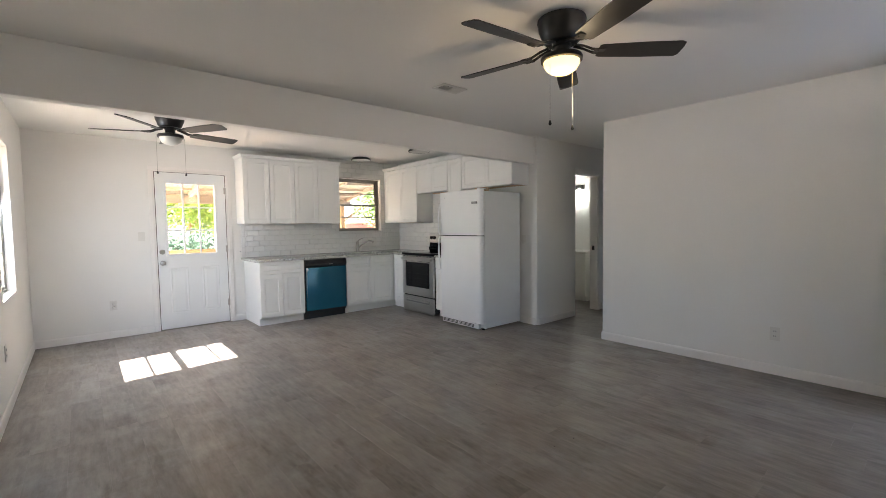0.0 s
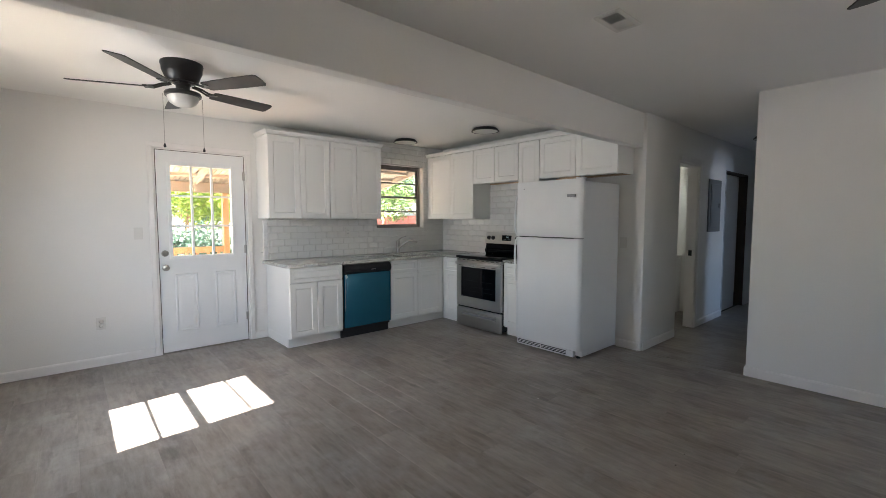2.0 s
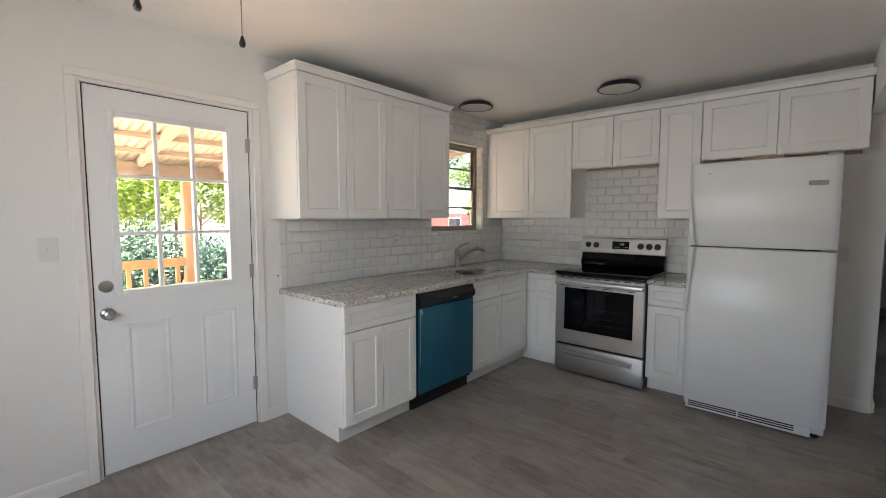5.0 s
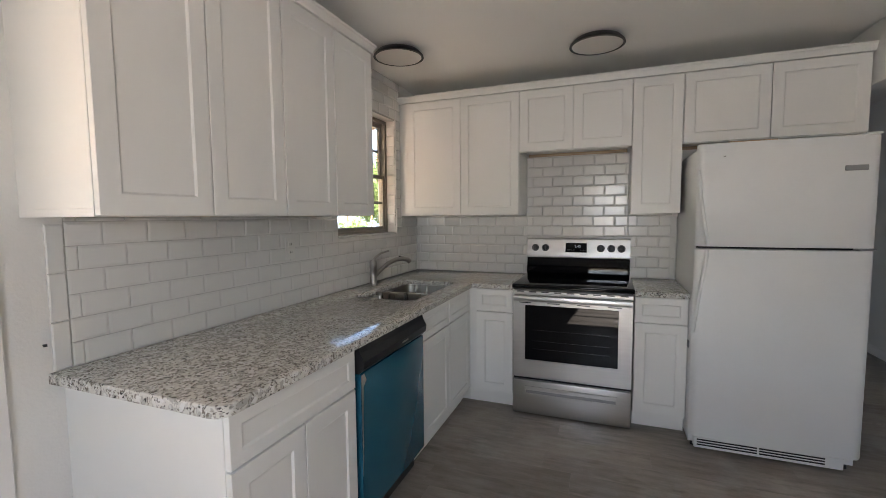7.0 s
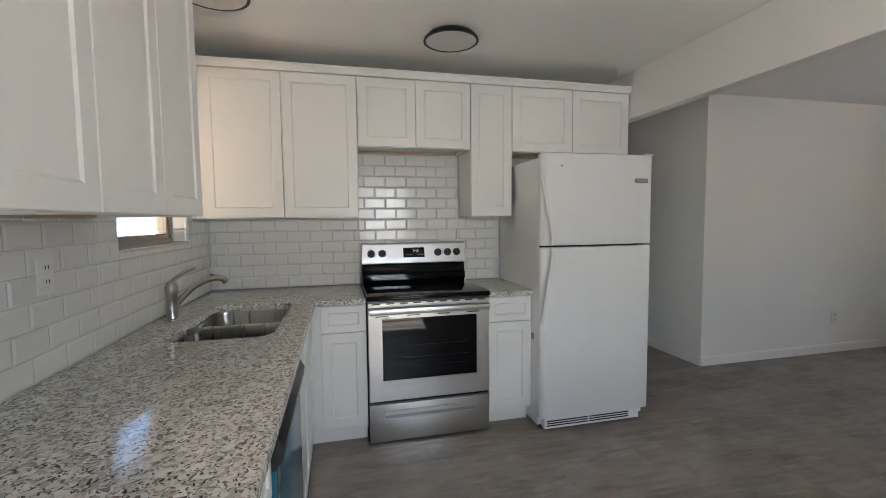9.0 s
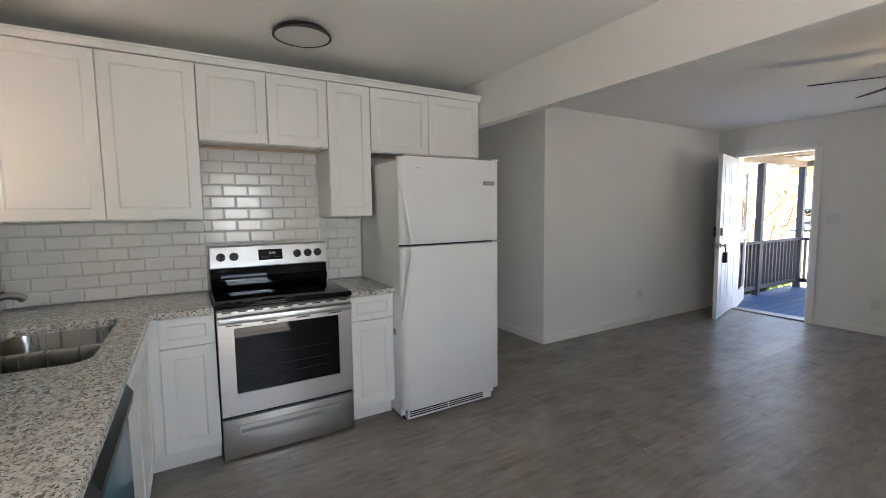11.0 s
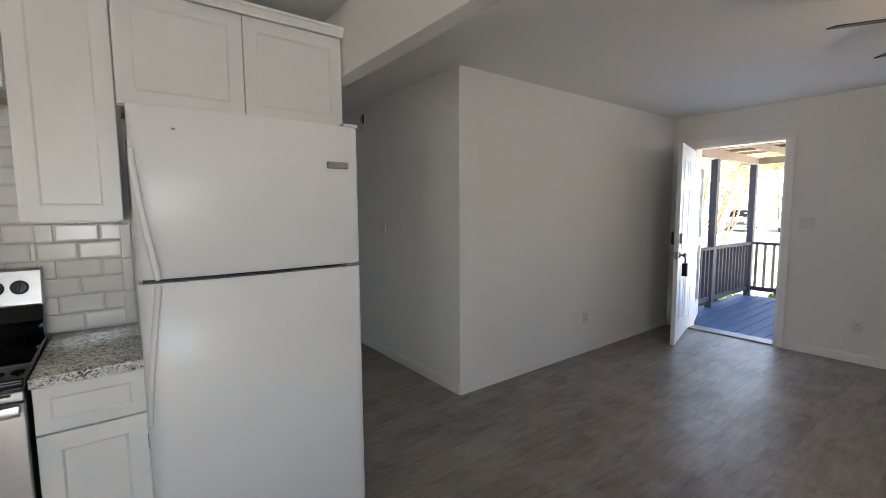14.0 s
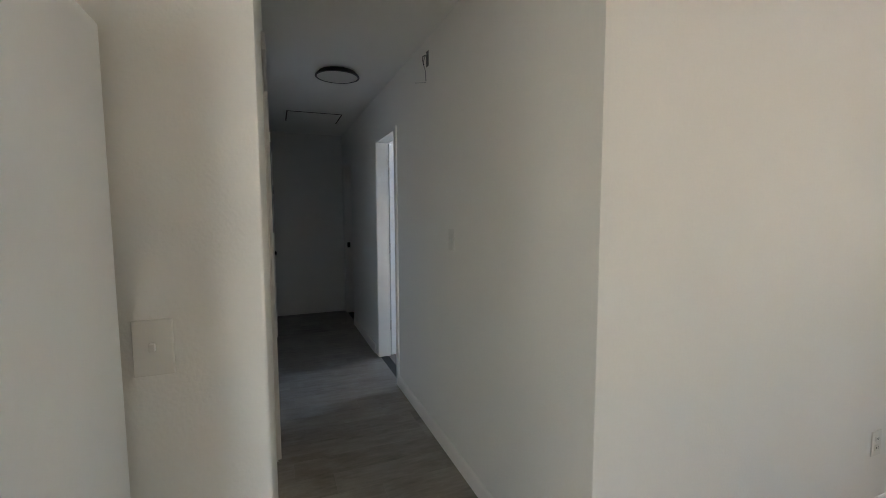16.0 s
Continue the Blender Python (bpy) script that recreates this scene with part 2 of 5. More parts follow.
TINROOF = mat("tin_roof", (0.62, 0.55, 0.45), 0.55, vary=0.10, scale=2)
BARK = mat("bark", (0.30, 0.17, 0.09), 0.85, vary=0.25, scale=6, bump=0.5)
DRYSOIL = mat("ground_soil", (0.36, 0.31, 0.25), 0.95, vary=0.25, scale=0.6, fine=20, bump=0.4, bump_scale=8)
ROADM = mat("asphalt", (0.26, 0.25, 0.24), 0.9, vary=0.1, scale=1, fine=40)
LEAF1 = leaf_mat("leaves_green", (0.04, 0.085, 0.025), (0.20, 0.27, 0.07))
LEAF4 = leaf_mat("leaves_dark", (0.018, 0.045, 0.028), (0.075, 0.125, 0.07))
# yellow-green with the sun behind the leaves put into a lighter colour
LEAF3 = leaf_mat("leaves_yellow_green", (0.17, 0.24, 0.04), (0.46, 0.56, 0.11))
LEAF2 = leaf_mat("leaves_autumn", (0.30, 0.20, 0.07), (0.46, 0.42, 0.18))
CARW = mat("car_paint", (0.72, 0.73, 0.75), 0.2, vary=0.02, coat=0.6)
FENCEM = mat("fence_wood", (0.34, 0.29, 0.24), 0.85, vary=0.2)
SIDING = mat("far_siding", (0.50, 0.20, 0.17), 0.8, vary=0.12)
DARKWOOD = mat("dark_frame", (0.07, 0.045, 0.03), 0.6, vary=0.2)

# ---- building helpers ----


def box(bm, x0, x1, y0, y1, z0, z1, bevel=0.0, seg=1):
    vs = [bm.verts.new((x, y, z)) for x in (x0, x1) for y in (y0, y1) for z in (z0, z1)]
    fs = [bm.faces.new([vs[i] for i in q]) for q in ((0, 1, 3, 2), (4, 6, 7, 5), (0, 4, 5, 1), (2, 3, 7, 6), (0, 2, 6, 4), (1, 5, 7, 3))]
    if bevel:
        es = list({e for f in fs for e in f.edges})
        bmesh.ops.bevel(bm, geom=es, offset=bevel, segments=seg, affect='EDGES', profile=0.6)
    return bm


def Box(*a, **k):
    return box(bmesh.new(), *a, **k)


def lathe(bm, profile, steps=32, cx=0.0, cy=0.0):
    """A turned shape from (radius, z) pairs."""
    rings = []
    for r, z in profile:
        if r < 1e-5:
            rings.append([bm.verts.new((cx, cy, z))])
        else:
            rings.append([bm.verts.new((cx + r * math.cos(2 * math.pi * i / steps), cy + r * math.sin(2 * math.pi * i / steps), z)) for i in range(steps)])
    for a, b in zip(rings, rings[1:]):
        for i in range(steps):
            j = (i + 1) % steps
            if len(a) == 1 and len(b) > 1:
                bm.faces.new((a[0], b[i], b[j]))
            elif len(b) == 1 and len(a) > 1:
                bm.faces.new((a[i], a[j], b[0]))
            elif len(a) > 1:
                bm.faces.new((a[i], a[j], b[j], b[i]))
    bmesh.ops.recalc_face_normals(bm, faces=bm.faces)
    return bm


def tube(bm, pts, radius, steps=10, taper=None):
    """A round bar along points."""
    pts = [Vector(p) for p in pts]
    rings = []
    for i, p in enumerate(pts):
        d = (pts[min(i + 1, len(pts) - 1)] - pts[max(i - 1, 0)]).normalized()
        a = d.orthogonal().normalized() if i == 0 else (rings_a - d * rings_a.dot(d)).normalized()
        rings_a = a
        b = d.cross(a)
        r = radius if taper is None else radius + (taper - radius) * i / (len(pts) - 1)
        rings.append([bm.verts.new(p + (a * math.cos(2 * math.pi * k / steps) + b * math.sin(2 * math.pi * k / steps)) * r) for k in range(steps)])
    for a, b in zip(rings, rings[1:]):
        for k in range(steps):
            bm.faces.new((a[k], a[(k + 1) % steps], b[(k + 1) % steps], b[k]))
    bm.faces.new(rings[0][::-1])
    bm.faces.new(rings[-1])
    bmesh.ops.recalc_face_normals(bm, faces=bm.faces)
    return bm


def mesh_of(name, bm, material, smooth=False):
    me = bpy.data.meshes.new(name)
    bmesh.ops.recalc_face_normals(bm, faces=bm.faces)
    bm.to_mesh(me)
    bm.free()
    me.materials.append(material)
    if smooth:
        me.shade_smooth()
        me.set_sharp_from_angle(angle=radians(40))
    return me


def part(name, bm, material, parent, label="", smooth=False):
    ob = new(name, mesh_of(name, bm, material, smooth))
    ob.parent = parent
    return tagged(ob, label)


def thing(name, m, label, category, group="", kind=""):
    ob = new(name)
    ob.empty_display_size = 0.1
    ob.matrix_basis = m
    return tagged(ob, label, category, group, kind)


def solo(name, bm, material, label, category, m=None, group="", kind="", smooth=False):
    ob = new(name, mesh_of(name, bm, material, smooth))
    if m is not None:
        ob.matrix_basis = m
    return tagged(ob, label, category, group, kind)


def slab_wall(name, along, a0, a1, p0, p1, z0, z1, holes, material, label, roundedge=None):
    """A wall along 'x' or 'y' from a0 to a1, between the planes p0 and p1, with openings (a, a, z, z) through it."""
    cuts_a = sorted({a0, a1, *[h[0] for h in holes], *[h[1] for h in holes]})
    cuts_z = sorted({z0, z1, *[h[2] for h in holes], *[h[3] for h in holes]})
    cuts_a = [c for c in cuts_a if a0 <= c <= a1]
    cuts_z = [c for c in cuts_z if z0 <= c <= z1]

    def solid(i, j):
        if not (0 <= i < len(cuts_a) - 1 and 0 <= j < len(cuts_z) - 1):
            return False
        ca, cz = (cuts_a[i] + cuts_a[i + 1]) / 2, (cuts_z[j] + cuts_z[j + 1]) / 2
        return not any(h[0] < ca < h[1] and h[2] < cz < h[3] for h in holes)

    bm = bmesh.new()
    made = {}

    def v(a, p, z):
        key = (round(a, 4), round(p, 4), round(z, 4))
        if key not in made:
            made[key] = bm.verts.new((a, p, z) if along == 'x' else (p, a, z))
        return made[key]

    for i in range(len(cuts_a) - 1):
        for j in range(len(cuts_z) - 1):
            if not solid(i, j):
                continue
            l, r, b, t = cuts_a[i], cuts_a[i + 1], cuts_z[j], cuts_z[j + 1]
            for p in (p0, p1):
                bm.faces.new((v(l, p, b), v(r, p, b), v(r, p, t), v(l, p, t)))
            for ni, nj, q in ((i - 1, j, ((l, b), (l, t))), (i + 1, j, ((r, b), (r, t))), (i, j - 1, ((l, b), (r, b))), (i, j + 1, ((l, t), (r, t)))):
                if not solid(ni, nj):
                    (qa, qz), (ra, rz) = q
                    bm.faces.new((v(qa, p0, qz), v(ra, p0, rz), v(ra, p1, rz), v(qa, p1, qz)))
    if roundedge:
        rx, ry, rad = roundedge
        es = [e for e in bm.edges if all(abs(w.co.x - rx) < 1e-3 and abs(w.co.y - ry) < 1e-3 for w in e.verts)]
        bmesh.ops.bevel(bm, geom=es, offset=rad, segments=5, affect='EDGES', profile=0.5)
    return solo(name, bm, material, label, "wall", kind="structure", smooth=bool(roundedge))


# ---- structure ----
CZ = 2.45            # ceiling height
XL, XR = -0.22, 4.76  # side walls of the main room
YF, YB = -0.19, 7.13  # front and back walls
BEAM_Y, BEAM_Z = 4.025, 2.105
HALL_N, HALL_S, HALL_E = 3.992, 3.07, 9.87

slab_wall("wall_north", 'x', XL - 0.16, XR + 0.12, YB, YB + 0.16, 0, CZ, [(0.965, 1.84, -1, 2.09), (3.54, 4.36, 1.245, 2.145)], WALL, "white painted back wall with door and window openings")
slab_wall("wall_west", 'y', YF - 0.16, YB, XL - 0.16, XL, 0, CZ, [(5.02, 5.87, 0.80, 2.07)], WALL, "white painted side wall with a window opening")
slab_wall("wall_south", 'x', XL - 0.16, XR + 0.12, YF - 0.16, YF, 0, CZ, [(3.67, 4.525, -1, 2.095), (1.77, 2.70, 0.83, 2.11)], WALL, "white painted front wall with door and window openings")
slab_wall("wall_east_kitchen", 'y', HALL_N + 0.12, YB, XR, XR + 0.12, 0, CZ, [], WALL, "white painted wall behind range and fridge")
slab_wall("wall_hall_north", 'x', XR, HALL_E, HALL_N, HALL_N + 0.12, 0, CZ, [(5.63, 6.25, -1, 2.04), (7.30, 8.38, -1, 2.06), (8.90, 9.70, -1, 2.05)], WALL, "white painted hallway wall with three doorways", roundedge=(XR, HALL_N, 0.022))
slab_wall("wall_east_living", 'y', YF, HALL_S - 0.12, XR, XR + 0.12, 0, CZ, [], WALL, "plain white living room wall")
slab_wall("wall_hall_south", 'x', XR, HALL_E, HALL_S - 0.12, HALL_S, 0, CZ, [(7.04, 7.76, -1, 2.06), (9.12, 9.75, -1, 2.05)], WALL, "white painted hallway wall with doorways", roundedge=(XR, HALL_S, 0.006))
slab_wall("wall_hall_end", 'y', HALL_S - 0.12, HALL_N + 0.12, HALL_E, HALL_E + 0.12, 0, CZ, [], WALL, "plain white wall closing the hallway")
solo("beam", Box(XL, XR, BEAM_Y, BEAM_Y + 0.088, BEAM_Z, CZ, bevel=0.006, seg=2), WALL, "white painted dropped beam between living room and kitchen", "beam", kind="structure")
solo("ceiling", Box(XL - 0.16, XR + 0.12, YF - 0.16, YB + 0.16, CZ, CZ + 0.12), CEIL, "flat white painted ceiling", "ceiling", kind="structure")
solo("ceiling_hall", Box(XR + 0.12, HALL_E + 0.12, 0.0, 6.6, CZ, CZ + 0.12), CEIL, "flat white hallway ceiling", "ceiling", kind="structure")
floor_base = solo("floor", Box(XL - 0.16, HALL_E + 0.12, YF - 0.02, YB, -0.12, -0.006), SUBFLOOR, "grey-brown wood-look vinyl plank floor", "floor", kind="structure")

# rooms off the hallway
slab_wall("wall_bath_west", 'y', HALL_N + 0.12, 6.2, 4.89, 5.0, 0, CZ, [], WALL, "white bathroom wall")
slab_wall("wall_bath_north", 'x', 5.0, 7.29, 6.2, 6.3, 0, CZ, [], WALL, "white bathroom wall")
slab_wall("wall_bath_east", 'y', HALL_N + 0.12, 6.2, 7.19, 7.29, 0, CZ, [], WALL, "white bathroom wall")
slab_wall("wall_bedroom_west", 'y', 0.0, HALL_S - 0.12, 6.2, 6.3, 0, CZ, [], WALL, "white bedroom wall")
slab_wall("wall_bedroom_south", 'x', 6.3, HALL_E + 0.12, 0.0, 0.12, 0, CZ, [(7.7, 8.8, 0.85, 2.05)], WALL, "white bedroom wall with a window opening")
slab_wall("wall_bedroom_east", 'y', 0.12, HALL_S - 0.12, 9.0, 9.1, 0, CZ, [], WALL, "white bedroom wall")
slab_wall("wall_end_room", 'x', 9.1, HALL_E + 0.12, 2.0, 2.1, 0, CZ, [], WALL, "white wall of the room at the hallway end")
slab_wall("wall_end_room_east", 'y', 2.1, HALL_S - 0.12, HALL_E, HALL_E + 0.12, 0, CZ, [], WALL, "white wall of the room at the hallway end")
window_light("skylight_bedroom_window", 8.28, -0.1, 1.45, 1.0, 1.1, (7.3, 3.2, 0.1), 1.9, (0.42, 0.62, 1.0))


def baseboard(x0, y0, x1, y1):
    """A low moulding along a wall face; the wall lies to the left of the way from start to end."""
    d = Vector((x1 - x0, y1 - y0, 0))
    ln = d.length
    bm = bmesh.new()
    prof = [(0, 0), (0.013, 0), (0.013, 0.068), (0.009, 0.080), (0.004, 0.085), (0, 0.085)]
    a = [bm.verts.new((0, -p, z)) for p, z in prof]
    b = [bm.verts.new((ln, -p, z)) for p, z in prof]
    for i in range(len(prof) - 1):
        bm.faces.new((a[i], a[i + 1], b[i + 1], b[i]))
    bm.faces.new(a)
    bm.faces.new(b[::-1])
    return solo("baseboard", bm, TRIM, "white painted wooden baseboard along the wall", "baseboard", m=pose(x0, y0, 0, 0, 0, math.degrees(math.atan2(d.y, d.x))), kind="structure")


baseboard(XL, YB, 0.918, YB)
baseboard(1.887, YB, 2.028, YB)
baseboard(XL, YF, XL, YB)
baseboard(XR, HALL_S, XR, YF)
baseboard(3.60, YF, XL, YF)
baseboard(XR, YF, 4.595, YF)
baseboard(XR + 0.03, HALL_N, 5.62, HALL_N)
baseboard(6.33, HALL_N, 7.29, HALL_N)
baseboard(XR, 4.25, XR, HALL_N + 0.03)
baseboard(6.98, HALL_S, XR, HALL_S)
baseboard(9.08, HALL_S, 7.87, HALL_S)

# ---- kitchen cabinets ----


def shaker(bm, x0, x1, z0, z1, y=0.0, t=0.02, rail=0.058):
    """A shaker front: frame with bevelled inner edge round a sunk panel; it faces -y, its back at y."""
    f = y - t
    o = [(x0, z0), (x1, z0), (x1, z1), (x0, z1)]
    e = 0.0015

    def ring(ins, yy):
        return [bm.verts.new((x0 + ins if i in (0, 3) else x1 - ins, yy, z0 + ins if i in (0, 1) else z1 - ins)) for i in range(4)]

    rings = [ring(0, y), ring(0, f + e), ring(e, f), ring(rail, f), ring(rail + 0.007, f + 0.0058)]
    for a, b in zip(rings, rings[1:]):
        for i in range(4):
            bm.faces.new((a[i], a[(i + 1) % 4], b[(i + 1) % 4], b[i]))
    bm.faces.new(rings[-1])
    bm.faces.new(rings[0][::-1])
    return bm


def cabinet(name, m, w, d, z0, z1, fronts, label, toe=False, group="", open_top=False):
    """A cabinet box with shaker fronts (name, x0, x1, z0, z1); its face looks along -y from y = 0."""
    th = thing(name, m, label, "cabinet", group)
    bm = bmesh.new()
    zb = z0 + (0.10 if toe else 0)
    if open_top:
        box(bm, 0, w, 0, d, zb, 0.64)
        box(bm, 0, w, 0, 0.02, 0.6405, z1)
        box(bm, 0, 0.018, 0.0205, d, 0.6405, z1)
    elif toe:
        box(bm, 0, w, 0, d, zb, z1, bevel=0.0012)
    else:
        box(bm, 0, w, 0, d, zb + 0.022, z1, bevel=0.0012)
    part("body", bm, CAB, th)
    if toe:
        part("toe_kick", Box(0.0, w, 0.055, d, 0.0, zb - 0.001), CAB, th)
    else:
        part("side_lip", Box(0, 0.016, 0, d, zb, zb + 0.0218), CAB, th)
        part("side_lip", Box(w - 0.016, w, 0, d, zb, zb + 0.0218), CAB, th)
        part("front_lip", Box(0.0162, w - 0.0162, 0, 0.018, zb, zb + 0.0218), CAB, th)
        part("hanging_rail", Box(0.0165, w - 0.0165, d - 0.022, d - 0.002, zb + 0.001, zb + 0.0215), RAWWOOD, th, "bare wood rail under the back edge")
    for nm, a, b, c, e in fronts:
        part(nm, shaker(bmesh.new(), a, b, c, e, y=-0.001, rail=0.058 if nm == "door" else 0.04), CAB, th)
    return th


G = 0.0025
BASE_TOP = 0.865
UP0, UP1 = 1.385, 2.29


def base_fronts(w, doors, drawers=1):
    out = []
    step = w / doors
    for i in range(doors):
        out.append(("door", i * step + G, (i + 1) * step - G, 0.118, 0.695))
    step = w / drawers
    for i in range(drawers):
        out.append(("drawer_front", i * step + G, (i + 1) * step - G, 0.702, BASE_TOP - 0.006))
    return out


BASE_Y, BASE_X = 6.452, 4.168   # front planes of the base cabinets
cabinet("base_cabinet", pose(2.03, BASE_Y, 0), 0.607, YB - BASE_Y, 0, BASE_TOP, base_fronts(0.607, 2), "white shaker base cabinet with drawer and two doors", toe=True, group="base cabinets")
cabinet("sink_cabinet", pose(3.290, BASE_Y, 0), 0.878, YB - BASE_Y, 0, BASE_TOP, base_fronts(0.855, 2, 2), "white shaker sink base cabinet under the granite", toe=True, open_top=True, group="base cabinets")
cc = cabinet("corner_cabinet", pose(BASE_X, BASE_Y, 0, 0, 0, -90), 0.337, XR - BASE_X, 0, BASE_TOP, [("door", 0.072, 0.334, 0.118, 0.695), ("drawer_front", 0.072, 0.334, 0.702, 0.859)], "narrow white shaker base cabinet beside the range", toe=True, group="base cabinets")
part("toe_filler", Box(-0.120, -0.0585, 0.0005, 0.3, 0.0, 0.0995), CAB, cc)
part("toe_filler", Box(-0.058, -0.001, 0.055, 0.3, 0.0, 0.0995), CAB, cc)
cabinet("end_cabinet", pose(BASE_X, 5.338, 0, 0, 0, -90), 0.300, XR - BASE_X, 0, BASE_TOP, base_fronts(0.300, 1), "narrow white shaker base cabinet between range and fridge", toe=True, group="base cabinets")

UP_Y, UP_X = 6.785, 4.445      # front planes of the wall cabinets


def up_fronts(w, n, z0, z1):
    s = w / n
    return [("door", i * s + G, (i + 1) * s - G, z0 + 0.004, z1 - 0.004) for i in range(n)]


cabinet("wall_cabinet", pose(1.952, UP_Y, 0), 0.7155, YB - UP_Y, UP0, UP1, up_fronts(0.7155, 2, UP0, UP1), "tall white shaker wall cabinet with two doors", group="wall cabinets by the back door")
cabinet("wall_cabinet", pose(2.669, UP_Y, 0), 0.7155, YB - UP_Y, UP0, UP1, up_fronts(0.7155, 2, UP0, UP1), "tall white shaker wall cabinet with two doors", group="wall cabinets by the back door")
cabinet("wall_cabinet", pose(UP_X, YB, 0, 0, 0, -90), 0.998, XR - UP_X, UP0, UP1, [("door", 0.082, 0.537, UP0 + .004, UP1 - .004), ("door", 0.541, 0.995, UP0 + .004, UP1 - .004)], "white shaker wall cabinet in the kitchen corner", group="wall cabinets over the range")
cabinet("hood_cabinet", pose(UP_X, 6.130, 0, 0, 0, -90), 0.764, XR - UP_X, 1.845, UP1, up_fronts(0.764, 2, 1.845, UP1), "short white shaker wall cabinet over the range", group="wall cabinets over the range")
cabinet("wall_cabinet", pose(UP_X, 5.364, 0, 0, 0, -90), 0.302, XR - UP_X, UP0, UP1, up_fronts(0.302, 1, UP0, UP1), "narrow white shaker wall cabinet beside the fridge", group="wall cabinets over the range")
cabinet("fridge_cabinet", pose(UP_X, 5.060, 0, 0, 0, -90), 0.938, XR - UP_X, 1.838, UP1, up_fronts(0.938, 2, 1.838, UP1), "short white shaker wall cabinet over the fridge", group="wall cabinets over the range")


def crown(name, pts, label):
    """A crown moulding along the points; it leans out to the right of the way."""
    prof = [(0.0, 0.0), (0.008, 0.0), (0.009, 0.010), (0.018, 0.032), (0.024, 0.037), (0.024, 0.047), (-0.02, 0.047), (-0.02, 0.0)]
    P = [Vector(p) for p in pts]
    bm = bmesh.new()
    rings = []
    for i, p in enumerate(P):
        d0 = (P[i] - P[i - 1]).normalized() if i else (P[1] - P[0]).normalized()
        d1 = (P[i + 1] - P[i]).normalized() if i < len(P) - 1 else d0
        n0, n1 = Vector((d0.y, -d0.x)), Vector((d1.y, -d1.x))
        m = (n0 + n1) / (1 + n0.dot(n1))
        rings.append([bm.verts.new((p.x + m.x * o, p.y + m.y * o, UP1 + z + 0.001)) for o, z in prof])
    for a, b in zip(rings, rings[1:]):
        for k in range(len(prof)):
            bm.faces.new((a[k], a[(k + 1) % len(prof)], b[(k + 1) % len(prof)], b[k]))
    bm.faces.new(rings[0])
    bm.faces.new(rings[-1][::-1])
    return solo(name, bm, CAB, label, "moulding")


crown("crown_moulding", [(1.952, YB), (1.952, UP_Y - 0.02), (3.385, UP_Y - 0.02), (3.385, YB)], "white crown moulding on top of the wall cabinets")
crown("crown_moulding", [(UP_X - 0.02, YB), (UP_X - 0.02, 4.122), (XR, 4.122)], "white crown moulding on top of the wall cabinets")

# strip added where there is only a shadow gap above the fridge
solo("gap_strip", Box(4.43, 4.46, 4.55, 4.80, 1.746, 1.834), RAWWOOD, "made-up pale strip in the shadow gap between fridge and cabinet", "wood strip")

# ---- worktop with sink ----
CT0, CT1 = 0.866, 0.900
SX0, SX1, SY0, SY1 = 3.405, 4.140, 6.535, 6.940     # cut-out for the sink


def rounded_rect(x0, x1, y0, y1, r, n=6):
    pts = []
    for cx, cy, a in ((x1 - r, y1 - r, 0), (x0 + r, y1 - r, 90), (x0 + r, y0 + r, 180), (x1 - r, y0 + r, 270)):
        pts += [(cx + r * math.cos(radians(a + 90 * k / n)), cy + r * math.sin(radians(a + 90 * k / n))) for k in range(n + 1)]
    return pts


def ellipse_slab(outer, hole, z0, z1, round_edge):
    """A slab with an outline and an optional hole; its upper edge is eased."""
    bm = bmesh.new()

    def loop(pts, z):
        vs = [bm.verts.new((x, y, z)) for x, y in pts]
        return vs, [bm.edges.new((vs[i], vs[(i + 1) % len(vs)])) for i in range(len(vs))]

    edges = []
    for pts in [outer] + ([hole] if hole else []):
        edges += loop(pts, z1)[1]
    res = bmesh.ops.triangle_fill(bm, edges=edges, use_beauty=True)
    faces = [g for g in res["geom"] if isinstance(g, bmesh.types.BMFace)]
    ext = bmesh.ops.extrude_face_region(bm, geom=faces)
    down = [g for g in ext["geom"] if isinstance(g, bmesh.types.BMVert)]
    bmesh.ops.translate(bm, verts=down, vec=(0, 0, z0 - z1))
    bmesh.ops.recalc_face_normals(bm, faces=bm.faces)
    es = [e for e in bm.edges if len(e.link_faces) == 2 and abs(e.verts[0].co.z - z1) < 1e-5 and abs(e.verts[1].co.z - z1) < 1e-5 and e.calc_face_angle(0) > 1.0]
    bmesh.ops.bevel(bm, geom=es, offset=round_edge, segments=3, affect='EDGES', profile=0.5)
    return bm


cx, cy, rr = 1.990, 6.408, 0.045
arc = [(cx + rr + rr * math.cos(radians(180 + 90 * k / 6)), cy + rr + rr * math.sin(radians(180 + 90 * k / 6))) for k in range(7)]
outline = [(1.990, YB - 0.001)] + arc + [(4.125, 6.408), (4.125, 6.117), (XR - 0.001, 6.117), (XR - 0.001, YB - 0.001)]
solo("worktop", ellipse_slab(outline, rounded_rect(SX0, SX1, SY0, SY1, 0.07), CT0, CT1, 0.006), GRANITE, "speckled cream and black polished granite worktop", "worktop", smooth=True)
solo("worktop", ellipse_slab([(4.125, 5.031), (XR - 0.001, 5.031), (XR - 0.001, 5.339), (4.125, 5.339)], None, CT0, CT1, 0.006), GRANITE, "short granite worktop between range and fridge", "worktop", smooth=True)

sink = thing("kitchen_sink", pose(3.7725, 6.7375, CT0 - 0.001), "stainless steel double-bowl sink set under the granite", "sink")


